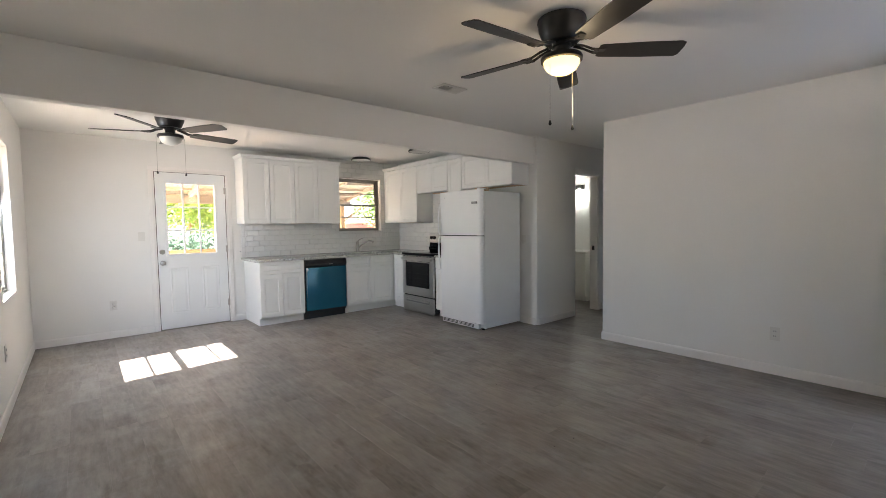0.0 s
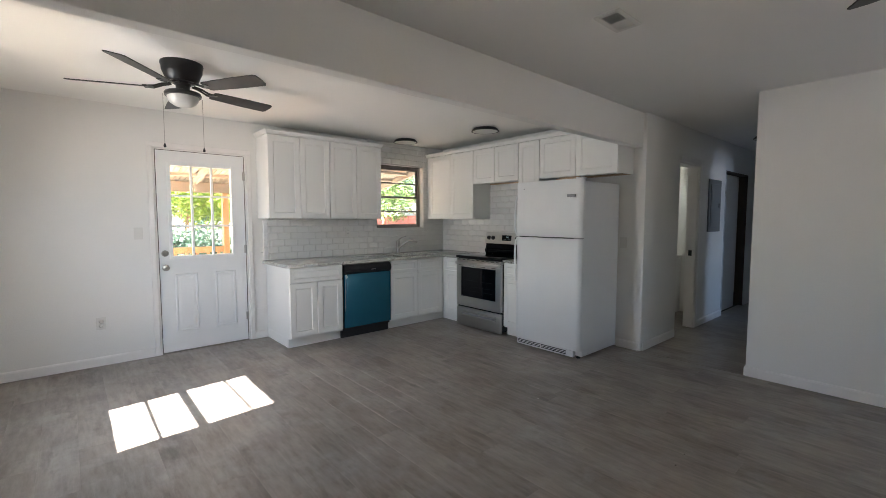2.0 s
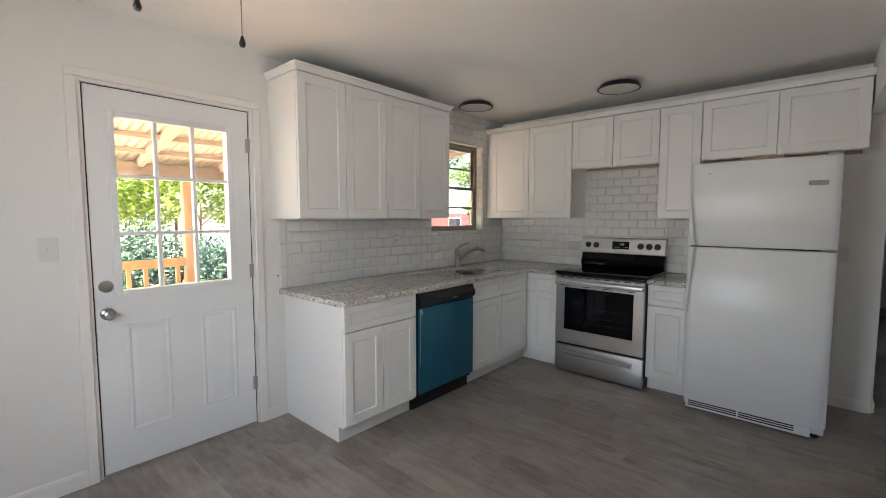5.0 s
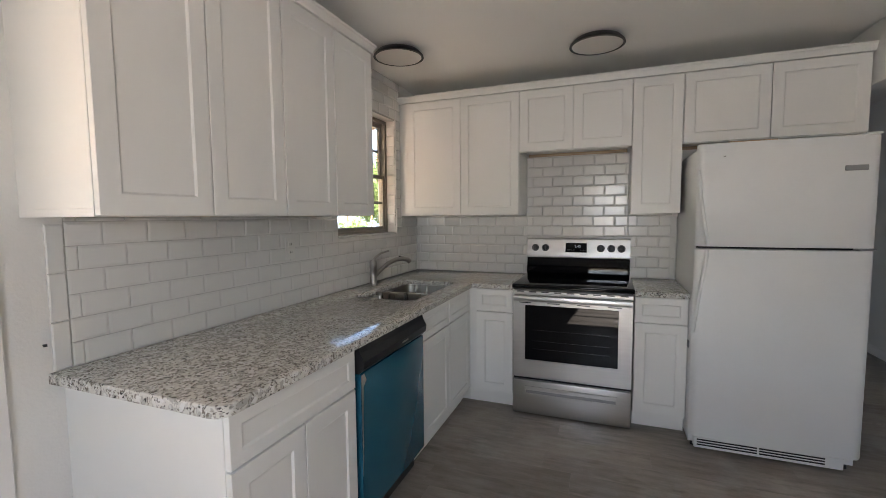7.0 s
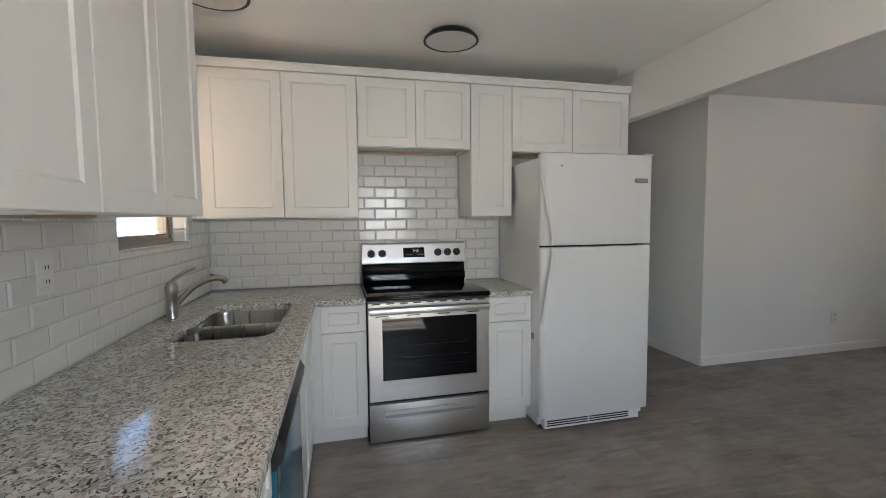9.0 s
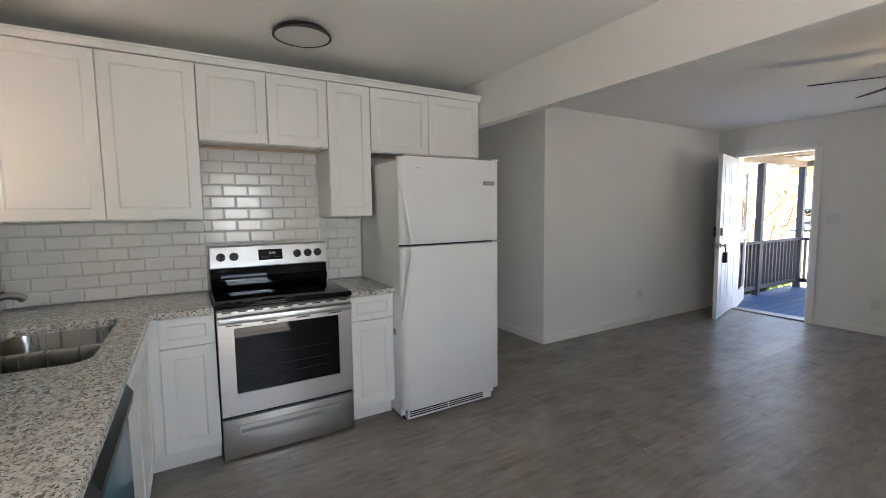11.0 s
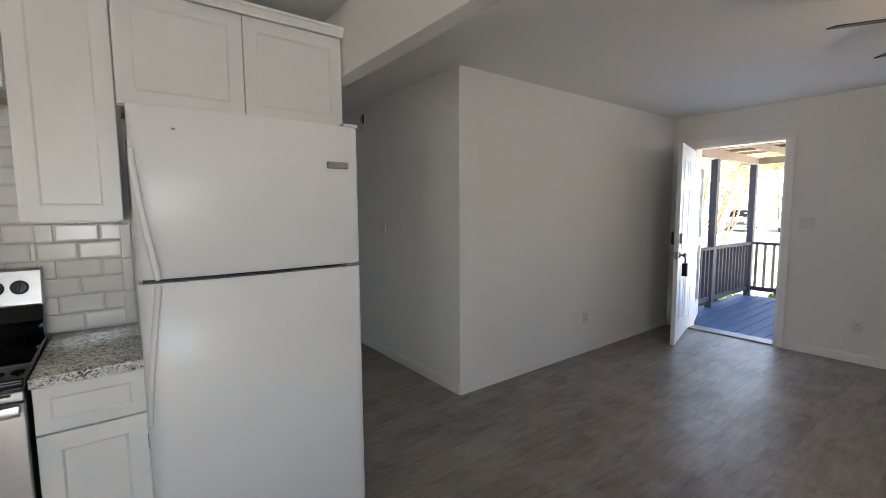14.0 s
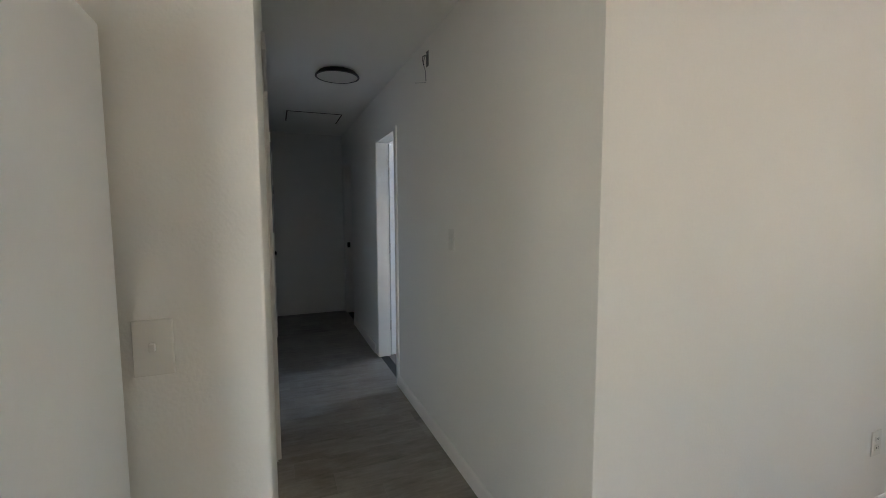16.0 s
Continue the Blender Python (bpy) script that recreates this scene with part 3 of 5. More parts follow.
def bowl(x0, x1, y0, y1, depth):
    bm = bmesh.new()
    rings = []
    for ins, z, r in ((-0.012, -0.001, 0.07), (0.0, -0.001, 0.065), (0.004, -0.02, 0.062), (0.014, -depth + 0.03, 0.06), (0.04, -depth, 0.05)):
        rings.append([bm.verts.new((x, y, z)) for x, y in rounded_rect(x0 + ins, x1 - ins, y0 + ins, y1 - ins, r)])
    for a, b in zip(rings, rings[1:]):
        for i in range(len(a)):
            bm.faces.new((a[i], a[(i + 1) % len(a)], b[(i + 1) % len(a)], b[i]))
    bm.faces.new(rings[-1])
    return bm


for a, b in ((-0.3625, -0.100), (-0.070, 0.3625)):
    bw = part("basin", bowl(a, b, -0.198, 0.198, 0.19), SINKSTEEL, sink, smooth=True)
    dr = lathe(bmesh.new(), [(0.0, -0.184), (0.03, -0.184), (0.042, -0.188), (0.044, -0.1895)], 24, (a + b) / 2, 0.03)
    part("drain", dr, NICKEL, bw, "round steel drain", smooth=True)

part("divider", Box(-0.105, -0.065, -0.196, 0.196, -0.06, 0.022, bevel=0.008, seg=3), SINKSTEEL, sink, smooth=True)
tap = thing("kitchen_tap", pose(3.838, 7.045, CT1), "brushed nickel single-lever pull-out kitchen tap on the granite", "tap")
part("base_plate", lathe(bmesh.new(), [(0, 0.0), (0.034, 0.0), (0.034, 0.006), (0.028, 0.010), (0, 0.010)], 28), NICKEL, tap, smooth=True)
part("column", lathe(bmesh.new(), [(0.026, 0.009), (0.024, 0.06), (0.024, 0.118), (0.027, 0.124), (0.027, 0.160), (0.018, 0.178), (0, 0.182)], 28), NICKEL, tap, smooth=True)
sp = [(0, 0, 0.05), (0.035, -0.035, 0.100), (0.075, -0.075, 0.145), (0.115, -0.118, 0.172), (0.150, -0.155, 0.178), (0.178, -0.182, 0.168), (0.190, -0.194, 0.150)]
part("spout", tube(bmesh.new(), sp, 0.0145, 14, taper=0.018), NICKEL, tap, smooth=True)
part("lever", tube(bmesh.new(), [(0, 0, 0.172), (0.012, -0.010, 0.192), (0.045, -0.042, 0.222), (0.088, -0.080, 0.236)], 0.011, 12, taper=0.006), NICKEL, tap, smooth=True)
part("spray_button", Box(0.125, 0.150, -0.150, -0.135, 0.1915, 0.197, bevel=0.002), BLACKP, tap, "black spray button")

# ---- dishwasher ----
dw = thing("dishwasher", pose(2.640, BASE_Y + 0.006, 0), "steel dishwasher still under blue film, black control strip", "dishwasher")
part("cabinet_body", Box(0.002, 0.647, 0.0, 0.58, 0.09, 0.86), BLACKP, dw)
part("door_panel", Box(0.022, 0.644, -0.035, -0.001, 0.125, 0.745, bevel=0.004, seg=2), BLUEFILM, dw, "blue protective film over steel door", smooth=True)
bm = bmesh.new()
prof = [(-0.030, 0.748), (-0.052, 0.770), (-0.055, 0.800), (-0.038, 0.832), (-0.030, 0.855), (-0.001, 0.855), (-0.001, 0.748)]
rl = [[bm.verts.new((x, y, z)) for y, z in prof] for x in (0.018, 0.646)]
for k in range(len(prof)):
    bm.faces.new((rl[0][k], rl[0][(k + 1) % len(prof)], rl[1][(k + 1) % len(prof)], rl[1][k]))
bm.faces.new(rl[0]); bm.faces.new(rl[1][::-1])
part("control_strip", bm, BLACKP, dw, "black control strip with pocket handle")
part("badge", Box(0.36, 0.42, -0.0565, -0.0540, 0.782, 0.789), NICKEL, dw)
part("toe_kick", Box(0.002, 0.647, 0.03, 0.5, 0.0, 0.088), BLACKP, dw)
bm = bmesh.new()
v = [bm.verts.new(p) for p in ((0.023, -0.0365, 0.742), (0.045, -0.0375, 0.744), (0.058, -0.0395, 0.715), (0.036, -0.0385, 0.690), (0.032, -0.0385, 0.560), (0.028, -0.0385, 0.40), (0.023, -0.0365, 0.30))]
bm.faces.new(v)
part("film_tear", bm, STEEL, dw, "bare steel where the film is peeled")

# ---- range ----
rg = thing("range", pose(4.112, 6.110, 0, 0, 0, -90), "stainless steel electric range with black glass cooktop", "range")
RW = 0.764
part("body", Box(0.002, RW - 0.002, 0.03, 0.615, 0.03, 0.885), BLACKP, rg)
part("storage_drawer", Box(0.002, RW - 0.002, 0.0, 0.03, 0.012, 0.245, bevel=0.005, seg=2), STEEL, rg, smooth=True)
# no real hollow: a grey plate gives the recess its shade
part("pull_shade_plate", Box(0.085, RW - 0.085, -0.0015, 0.002, 0.152, 0.206), FGREY, rg, "grey plate painting the shade behind the drawer pull")
dh = bmesh.new()
box(dh, 0.085, RW - 0.085, -0.012, -0.002, 0.180, 0.206, bevel=0.003)
box(dh, 0.085, RW - 0.085, -0.006, -0.002, 0.150, 0.158, bevel=0.0015)
box(dh, 0.085, 0.093, -0.008, -0.002, 0.1585, 0.1795)
box(dh, RW - 0.093, RW - 0.085, -0.008, -0.002, 0.1585, 0.1795)
part("drawer_pull", dh, STEEL, rg)
door_bm = bmesh.new()
O = [(0.002, 0.268), (RW - 0.002, 0.268), (RW - 0.002, 0.835), (0.002, 0.835)]
I = [(0.0855, 0.392), (RW - 0.0855, 0.392), (RW - 0.0855, 0.772), (0.0855, 0.772)]
dr_ = [[door_bm.verts.new((x, y, z)) for x, z in loop] for loop, y in ((O, 0.03), (O, -0.002), ([(x + (0.003 if x < 0.3 else -0.003), z + (0.003 if z < 0.5 else -0.003)) for x, z in O], -0.005), (I, -0.005), (I, 0.03))]
for a, b in zip(dr_, dr_[1:] + dr_[:1]):
    for k in range(4):
        door_bm.faces.new((a[k], a[(k + 1) % 4], b[(k + 1) % 4], b[k]))
od = part("oven_door", door_bm, STEEL, rg)
part("oven_glass", Box(0.0858, RW - 0.0858, 0.001, 0.02, 0.3925, 0.7715), BLACKG, od, "black glass oven window")
for zz in (0.47, 0.525, 0.60):
    part("oven_rack", Box(0.14, RW - 0.14, -0.0002, 0.0008, zz, zz + 0.002), BLACKP, od, "wire rack behind the glass")
hb = bmesh.new()
HN = 16
hrings = []
for i in range(HN + 1):
    u = i / HN
    bow = 0.014 * math.sin(math.pi * u)
    hrings.append([hb.verts.new((0.010 + (RW - 0.020) * u, -0.030 - bow + dy, zz + 0.004 * math.sin(math.pi * u))) for dy, zz in ((0.010, 0.800), (-0.010, 0.805), (-0.016, 0.822), (-0.010, 0.838), (0.010, 0.842))])
for p, q in zip(hrings, hrings[1:]):
    for k in range(5):
        hb.faces.new((p[k], p[(k + 1) % 5], q[(k + 1) % 5], q[k]))
hb.faces.new(hrings[0])
hb.faces.new(hrings[-1][::-1])
box(hb, 0.014, 0.040, -0.022, -0.004, 0.806, 0.834, bevel=0.003)
box(hb, RW - 0.040, RW - 0.014, -0.022, -0.004, 0.806, 0.834, bevel=0.003)
part("oven_handle", hb, STEEL, od, smooth=True)
vent = bmesh.new()
box(vent, 0.002, RW - 0.002, -0.002, 0.05, 0.840, 0.872, bevel=0.003)
part("vent_strip", vent, STEEL, rg)
# black strips on the steel paint the shade inside the vent slots
for k in range(9):
    part("vent_slot_shade", Box(0.03 + k * 0.082, 0.078 + k * 0.082, -0.0032, -0.0022, 0.860, 0.868), BLACKP, rg)
for k in range(4):
    part("vent_slot_shade", Box(0.045 + k * 0.190, 0.125 + k * 0.190, -0.0062, -0.0052, 0.786, 0.792), BLACKP, od)
top = bmesh.new()
box(top, -0.004, RW + 0.004, -0.012, 0.57, 0.885, 0.915, bevel=0.008, seg=3)
part("cooktop", top, BLACKG, rg, "black ceramic glass cooktop", smooth=True)
bgp = [(0.55, 0.914), (0.525, 0.935), (0.525, 0.975), (0.545, 0.985), (0.555, 1.045), (0.545, 1.048), (0.535, 1.060), (0.56, 1.190), (0.575, 1.198), (0.615, 1.198), (0.615, 0.914)]


def extr(x0, x1, prof):
    bm = bmesh.new()
    r = [[bm.verts.new((x, y, z)) for y, z in prof] for x in (x0, x1)]
    for k in range(len(prof)):
        bm.faces.new((r[0][k], r[0][(k + 1) % len(prof)], r[1][(k + 1) % len(prof)], r[1][k]))
    bm.faces.new(r[0]); bm.faces.new(r[1][::-1])
    return bm


part("backguard_base", extr(0.004, RW - 0.004, bgp[:6] + [(0.60, 1.048), (0.60, 0.916)]), BLACKG, rg, "glossy black lower backguard")
cp = part("control_panel", extr(0.002, RW - 0.002, [(0.532, 1.049), (0.530, 1.056), (0.556, 1.188), (0.566, 1.198), (0.615, 1.198), (0.615, 1.049)]), STEEL, rg)
# local slope of the control panel
TILTP = math.degrees(math.atan2(0.026, 0.132))


def on_panel(x, z):
    return pose(x, 0.530 + 0.026 * (z - 1.056) / 0.132, z, -TILTP, 0, 0)


disp = part("display", Box(-0.078, 0.078, -0.002, 0.004, -0.036, 0.036), BLACKG, cp, "black glass clock display")
disp.matrix_basis = on_panel(RW / 2 - 0.005, 1.128)
for kx in (0.068, 0.146, 0.556, 0.630, 0.700):
    kb = bmesh.new()
    lathe(kb, [(0.0, 0.0), (0.028, 0.0), (0.028, 0.004), (0.024, 0.006), (0.021, 0.022), (0.0, 0.023)], 20)
    box(kb, -0.005, 0.005, -0.024, 0.024, 0.012, 0.034, bevel=0.002)
    k = part("knob", kb, BLACKP, cp, "black control knob", smooth=True)
    k.matrix_basis = on_panel(kx, 1.125) @ pose(0, 0, 0, 90, 0, 0)


def writing(body, size, material, parent, m, label=""):
    cu = bpy.data.curves.new("text", 'FONT')
    cu.body, cu.size, cu.align_x, cu.align_y = body, size, 'CENTER', 'CENTER'
    cu.extrude = 0.0004
    tmp = bpy.data.objects.new("text", cu)
    me = bpy.data.meshes.new_from_object(tmp)
    bpy.data.objects.remove(tmp)
    me.materials.append(material)
    ob = new("digits", me)
    ob.parent = parent
    ob.matrix_basis = m
    return tagged(ob, label)


CLOCKD = glow("clock_digits", (0.75, 0.85, 0.9), 0.008)
writing("2:45", 0.026, CLOCKD, disp, pose(0.012, -0.0026, 0.010, 90, 0, 0), "pale lit clock digits")
for k in range(4):
    part("key_mark", Box(-0.062 + 0.014 * k, -0.054 + 0.014 * k, -0.0032, -0.0022, -0.020, -0.016), FGREY, disp)
    part("key_mark", Box(0.030 + 0.011 * k, 0.036 + 0.011 * k, -0.0032, -0.0022, -0.020, -0.016), FGREY, disp)
part("badge", Box(RW / 2 - 0.045, RW / 2 + 0.03, 0.536, 0.540, 1.068, 1.073), FGREY, rg)

# ---- fridge ----
fg = thing("fridge", pose(3.982, 5.042, 0, 0, 0, -90), "white top-freezer fridge with curved handles", "fridge")
FW = 0.795
part("cabinet_body", Box(0.006, FW - 0.006, 0.080, 0.755, 0.02, 1.745, bevel=0.006, seg=2), FRIDGEW, fg, smooth=True)


def fridge_door(z0, z1):
    """A door bowed slightly outwards with soft edges."""
    bm = bmesh.new()
    prof = []
    steps = [0, 0.003, 0.010, 0.020, 0.034, 0.05] + [0.05 + (FW - 0.10) * i / 10 for i in range(1, 10)] + [FW - d for d in (0.05, 0.034, 0.020, 0.010, 0.003, 0)]
    for x in steps:
        bow = 0.016 * (1 - (2 * x / FW - 1) ** 2)
        edge = 0.028 * max(0, 1 - min(x, FW - x) / 0.034) ** 2
        prof.append((x, 0.010 - bow + edge))
    prof += [(FW, 0.066), (0, 0.066)]
    rings = [[bm.verts.new((x, y + (0.004 if k in (0, 3) and y < 0.05 else 0), z)) for x, y in prof] for k, z in enumerate((z0, z0 + 0.006, z1 - 0.006, z1))]
    for a, b in zip(rings, rings[1:]):
        for k in range(len(prof)):
            bm.faces.new((a[k], a[(k + 1) % len(prof)], b[(k + 1) % len(prof)], b[k]))
    bm.faces.new(rings[0]); bm.faces.new(rings[-1][::-1])
    return bm


fz = part("freezer_door", fridge_door(1.197, 1.765), FRIDGEW, fg, smooth=True)
fd = part("fridge_door", fridge_door(0.085, 1.183), FRIDGEW, fg, smooth=True)
part("gasket", Box(0.014, FW - 0.014, 0.0655, 0.084, 0.09, 1.74), BLACKP, fg, "dark rubber door gasket")


def handle(z0, z1, swell_at):
    bm = bmesh.new()
    n = 14
    pts = []
    for i in range(n + 1):
        u = i / n
        z = z0 + (z1 - z0) * u
        w = u if swell_at == "top" else 1 - u
        out = 0.004 + 0.044 * w ** 0.8 * (1 if 0.02 < w < 0.97 else 0.45)
        pts.append((0.006 + 0.046 * w ** 1.5, 0.030 * (1 - w) ** 3 - out, z))
    return tube(bm, pts, 0.010, 10)


part("handle", handle(1.205, 1.62, "bottom"), FRIDGEW, fz, smooth=True)
part("handle", handle(0.70, 1.178, "top"), FRIDGEW, fd, smooth=True)
part("badge", Box(FW - 0.150, FW - 0.060, -0.012, 0.012, 1.590, 1.617, bevel=0.003), FGREY, fz, "small silver-grey badge")
hg = bmesh.new()
box(hg, FW - 0.075, FW - 0.002, 0.004, 0.06, 1.1845, 1.1955, bevel=0.002)
part("middle_hinge", hg, FGREY, fg)
box_h = Box(FW - 0.07, FW - 0.004, 0.01, 0.11, 1.766, 1.778, bevel=0.003)
part("top_hinge_cover", box_h, FRIDGEW, fg)
part("kick_grille", Box(0.03, FW - 0.07, 0.022, 0.07, 0.014, 0.078, bevel=0.003), FRIDGEW, fg)
# slots are not cut; black strips give their inner shade
for gx in (0.045, 0.350):
    for r in range(3):
        part("grille_slot_shade", Box(gx, gx + 0.295, 0.0205, 0.0225, 0.030 + r * 0.015, 0.038 + r * 0.015), BLACKP, fg, "black strip painting the shade in a grille slot")
for fx in (0.04, FW - 0.05):
    part("roller", lathe(bmesh.new(), [(0, 0), (0.02, 0), (0.02, 0.022), (0, 0.022)], 14, fx, 0.09), BLACKP, fg)
part("sticker", Box(0.118, 0.128, -0.0075, 0.0, 1.688, 1.694), FGREY, fz, "tiny grey scuff mark")
part("side_clip", Box(-0.001, 0.007, 0.13, 0.165, 0.575, 0.615, bevel=0.001), FGREY, fg)

# ---- doors and windows ----


def casing(name, m, w, h, label, sides="lrt", cw=0.068):
    """Mitred moulding round an opening w wide and h high; it faces -y with its back at y = 0."""
    th = thing(name, m, label, "door trim", kind="structure")
    t = 0.016
    if "l" in sides:
        part("side_trim", Box(-cw, 0, -t, 0, 0, h, bevel=0.003), TRIM, th)
    if "r" in sides:
        part("side_trim", Box(w, w + cw, -t, 0, 0, h, bevel=0.003), TRIM, th)
    if "t" in sides:
        part("head_trim", Box(-cw if "l" in sides else 0, w + (cw if "r" in sides else 0), -t, 0, h + 0.0005, h + cw, bevel=0.003), TRIM, th)
    return th


def jamb(name, m, w, h, d, material=None, sides="lrt"):
    """The lining of a doorway through a wall d thick."""
    th = thing(name, m, "painted wooden lining of the doorway", "door frame", kind="structure")
    material = material or TRIM
    t = 0.018
    if "l" in sides:
        part("side_lining", Box(0.0, t, 0.002, d - 0.002, 0, h - t), material, th)
    if "r" in sides:
        part("side_lining", Box(w - t, w, 0.002, d - 0.002, 0, h - t), material, th)
    part("head_lining", Box(0.0, w, 0.002, d - 0.002, h - t + 0.0005, h), material, th)
    return th


def raised_panel(bm, x0, x1, z0, z1, y, sink=0.006):
    """A moulded panel pressed into a door face at y that looks along -y."""
    rings = []
    for ins, yy in ((0, y - 0.0005), (0.006, y - 0.005), (0.014, y - 0.005), (0.024, y + 0.001 - sink * 0.2), (0.05, y - 0.004)):
        rings.append([bm.verts.new((x0 + ins if i in (0, 3) else x1 - ins, yy, z0 + ins if i in (0, 1) else z1 - ins)) for i in range(4)])
    for a, b in zip(rings, rings[1:]):
        for i in range(4):
            bm.faces.new((a[i], a[(i + 1) % 4], b[(i + 1) % 4], b[i]))
    bm.faces.new(rings[-1])
    return bm


def knob_bm(out=0.055):
    bm = bmesh.new()
    lathe(bm, [(0, 0), (0.033, 0), (0.033, 0.004), (0.026, 0.010), (0.012, 0.014), (0.011, 0.030), (0.022, 0.038), (0.028, 0.048), (0.026, 0.058), (0.014, 0.066), (0, 0.067)], 24)
    return bm


# back door with nine panes
BD0, BD1, BDH = 0.9915, 1.8138, 2.066
BDY = YB + 0.012
jamb("door_frame", pose(0.965, YB, 0), 0.875, 2.09, 0.16)
casing("trim", pose(0.965, YB, 0), 0.875, 2.09, "white painted moulded door casing on the back wall", cw=0.046)
# stop added behind the leaf to block daylight leaking round it
stop = thing("door_stop", pose(0.965, YB + 0.06, 0), "dark stop added to the back door frame, with dark strips as gap shade", "door stop", kind="structure")
part("side_stop", Box(0.0185, 0.034, 0, 0.03, 0, 2.07), DARKWOOD, stop)
part("side_stop", Box(0.841, 0.8565, 0, 0.03, 0, 2.07), DARKWOOD, stop)
# dark strips paint the shade in the gap round the leaf
part("side_gap_shade", Box(0.0183, 0.0262, -0.042, -0.001, 0.0, 2.068), DARKWOOD, stop)
part("side_gap_shade", Box(0.8490, 0.8567, -0.042, -0.001, 0.0, 2.068), DARKWOOD, stop)
part("head_gap_shade", Box(0.0264, 0.8488, -0.042, -0.001, 2.0665, 2.0715), DARKWOOD, stop)
part("head_stop", Box(0.0345, 0.8405, 0, 0.03, 2.045, 2.0715), DARKWOOD, stop)
bd = thing("door_1", pose(BD0, BDY, 0.012), "white half-glazed back door with nine panes, closed", "door", kind="structure")
DWD = BD1 - BD0
gx0, gx1, gz0, gz1 = 0.118, 0.690, 0.985, 1.912
leaf = bmesh.new()
box(leaf, 0, gx0, 0, 0.044, 0, BDH - 0.012)
box(leaf, gx1, DWD, 0, 0.044, 0, BDH - 0.012)
box(leaf, gx0, gx1, 0, 0.044, 0, gz0)
box(leaf, gx0, gx1, 0, 0.044, gz1, BDH - 0.012)
lf = part("door_leaf", leaf, DOORW, bd)
lite = bmesh.new()
o = 0.028
for a, b, c, d in ((gx0 - o, gx0 + 0.003, gz0 - o, gz1 + o), (gx1 - 0.003, gx1 + o, gz0 - o, gz1 + o), (gx0 + 0.0035, gx1 - 0.0035, gz0 - o, gz0 + 0.003), (gx0 + 0.0035, gx1 - 0.0035, gz1 - 0.003, gz1 + o)):
    box(lite, a, b, -0.010, 0.054, c, d, bevel=0.004, seg=2)
part("glazing_frame", lite, DOORW, lf)
pw, ph = (gx1 - gx0) / 3, (gz1 - gz0) / 3
mb = bmesh.new()
for i in (1, 2):
    box(mb, gx0 + pw * i - 0.010, gx0 + pw * i + 0.010, 0.004, 0.040, gz0, gz1, bevel=0.004)
    box(mb, gx0, gx1, 0.005, 0.039, gz0 + ph * i - 0.010, gz0 + ph * i + 0.010, bevel=0.004)
part("glazing_bars", mb, DOORW, lf)
for i in range(3):
    for j in range(3):
        p = part("pane", Box(gx0 + pw * i, gx0 + pw * (i + 1), 0.020, 0.024, gz0 + ph * j, gz0 + ph * (j + 1)), GLASS, lf)
        p.visible_shadow = False
for a, b in ((0.125, 0.335), (0.500, 0.710)):
    part("door_panel", raised_panel(bmesh.new(), a, b, 0.20, 0.80, 0), DOORW, lf)
k = part("door_knob", knob_bm(), NICKEL, bd, "round satin nickel knob", smooth=True)
k.matrix_basis = pose(0.050, 0, 0.872, 90, 0, 0)
k = part("deadbolt", lathe(bmesh.new(), [(0, 0), (0.032, 0), (0.032, 0.008), (0.026, 0.016), (0.0, 0.018)], 24), NICKEL, bd, "round nickel deadbolt", smooth=True)
k.matrix_basis = pose(0.048, 0, 1.018, 90, 0, 0)
for hz in (0.27, 1.03, 1.84):
    hn = bmesh.new()
    tube(hn, [(DWD + 0.006, -0.006, hz - 0.045), (DWD + 0.006, -0.006, hz + 0.045)], 0.006, 8)
    box(hn, DWD - 0.016, DWD + 0.018, -0.003, -0.0005, hz - 0.045, hz + 0.045)
    part("hinge", hn, NICKEL, bd, "worn steel hinge")
solo("threshold", Box(0.985, 1.822, YB + 0.0, YB + 0.15, -0.004, 0.010, bevel=0.003), ALU, "metal threshold under the back door", "threshold", kind="structure")

# front door, open into the room
jamb("door_frame", pose(4.525, YF, 0, 0, 0, 180), 0.855, 2.095, 0.16)
casing("trim", pose(4.525, YF, 0, 0, 0, 180), 0.855, 2.095, "white painted door casing on the front wall")
solo("threshold", Box(3.69, 4.505, YF - 0.17, YF - 0.0, -0.004, 0.018, bevel=0.004), ALU, "worn metal threshold of the front door", "threshold", kind="structure")
FDW, FDH = 0.838, 2.04
fdm = pose(4.512, YF + 0.012, 0.015, 0, 0, 105.0) @ pose(0, -0.036, 0)
fdo = thing("door_2", fdm, "white six-panel front door standing open into the room", "door", kind="structure")
lf2 = part("door_leaf", Box(0, FDW, 0.002, 0.044, 0, FDH, bevel=0.0015), DOORW, fdo)
for a, b in ((0.115, 0.355), (0.460, 0.700)):
    for c, d in ((0.20, 0.82), (0.98, 1.60), (1.68, 1.90)):
        part("door_panel", raised_panel(bmesh.new(), a, b, c, d, 0.0018), DOORW, lf2)
        pb = part("door_panel", raised_panel(bmesh.new(), -b, -a, c, d, -0.0442), DOORW, lf2)
        pb.matrix_basis = pose(0, 0, 0, 0, 0, 180)
for side, rot in ((0.0, 90), (0.046, -90)):
    k = part("door_knob", knob_bm(), NICKEL, fdo, "round satin nickel knob", smooth=True)
    k.matrix_basis = pose(FDW - 0.066, side, 0.925, rot, 0, 0)
lk = part("smart_lock", Box(FDW - 0.098, FDW - 0.034, -0.032, 0.001, 1.03, 1.16, bevel=0.008, seg=2), BLACKP, fdo, "black keypad deadbolt", smooth=True)
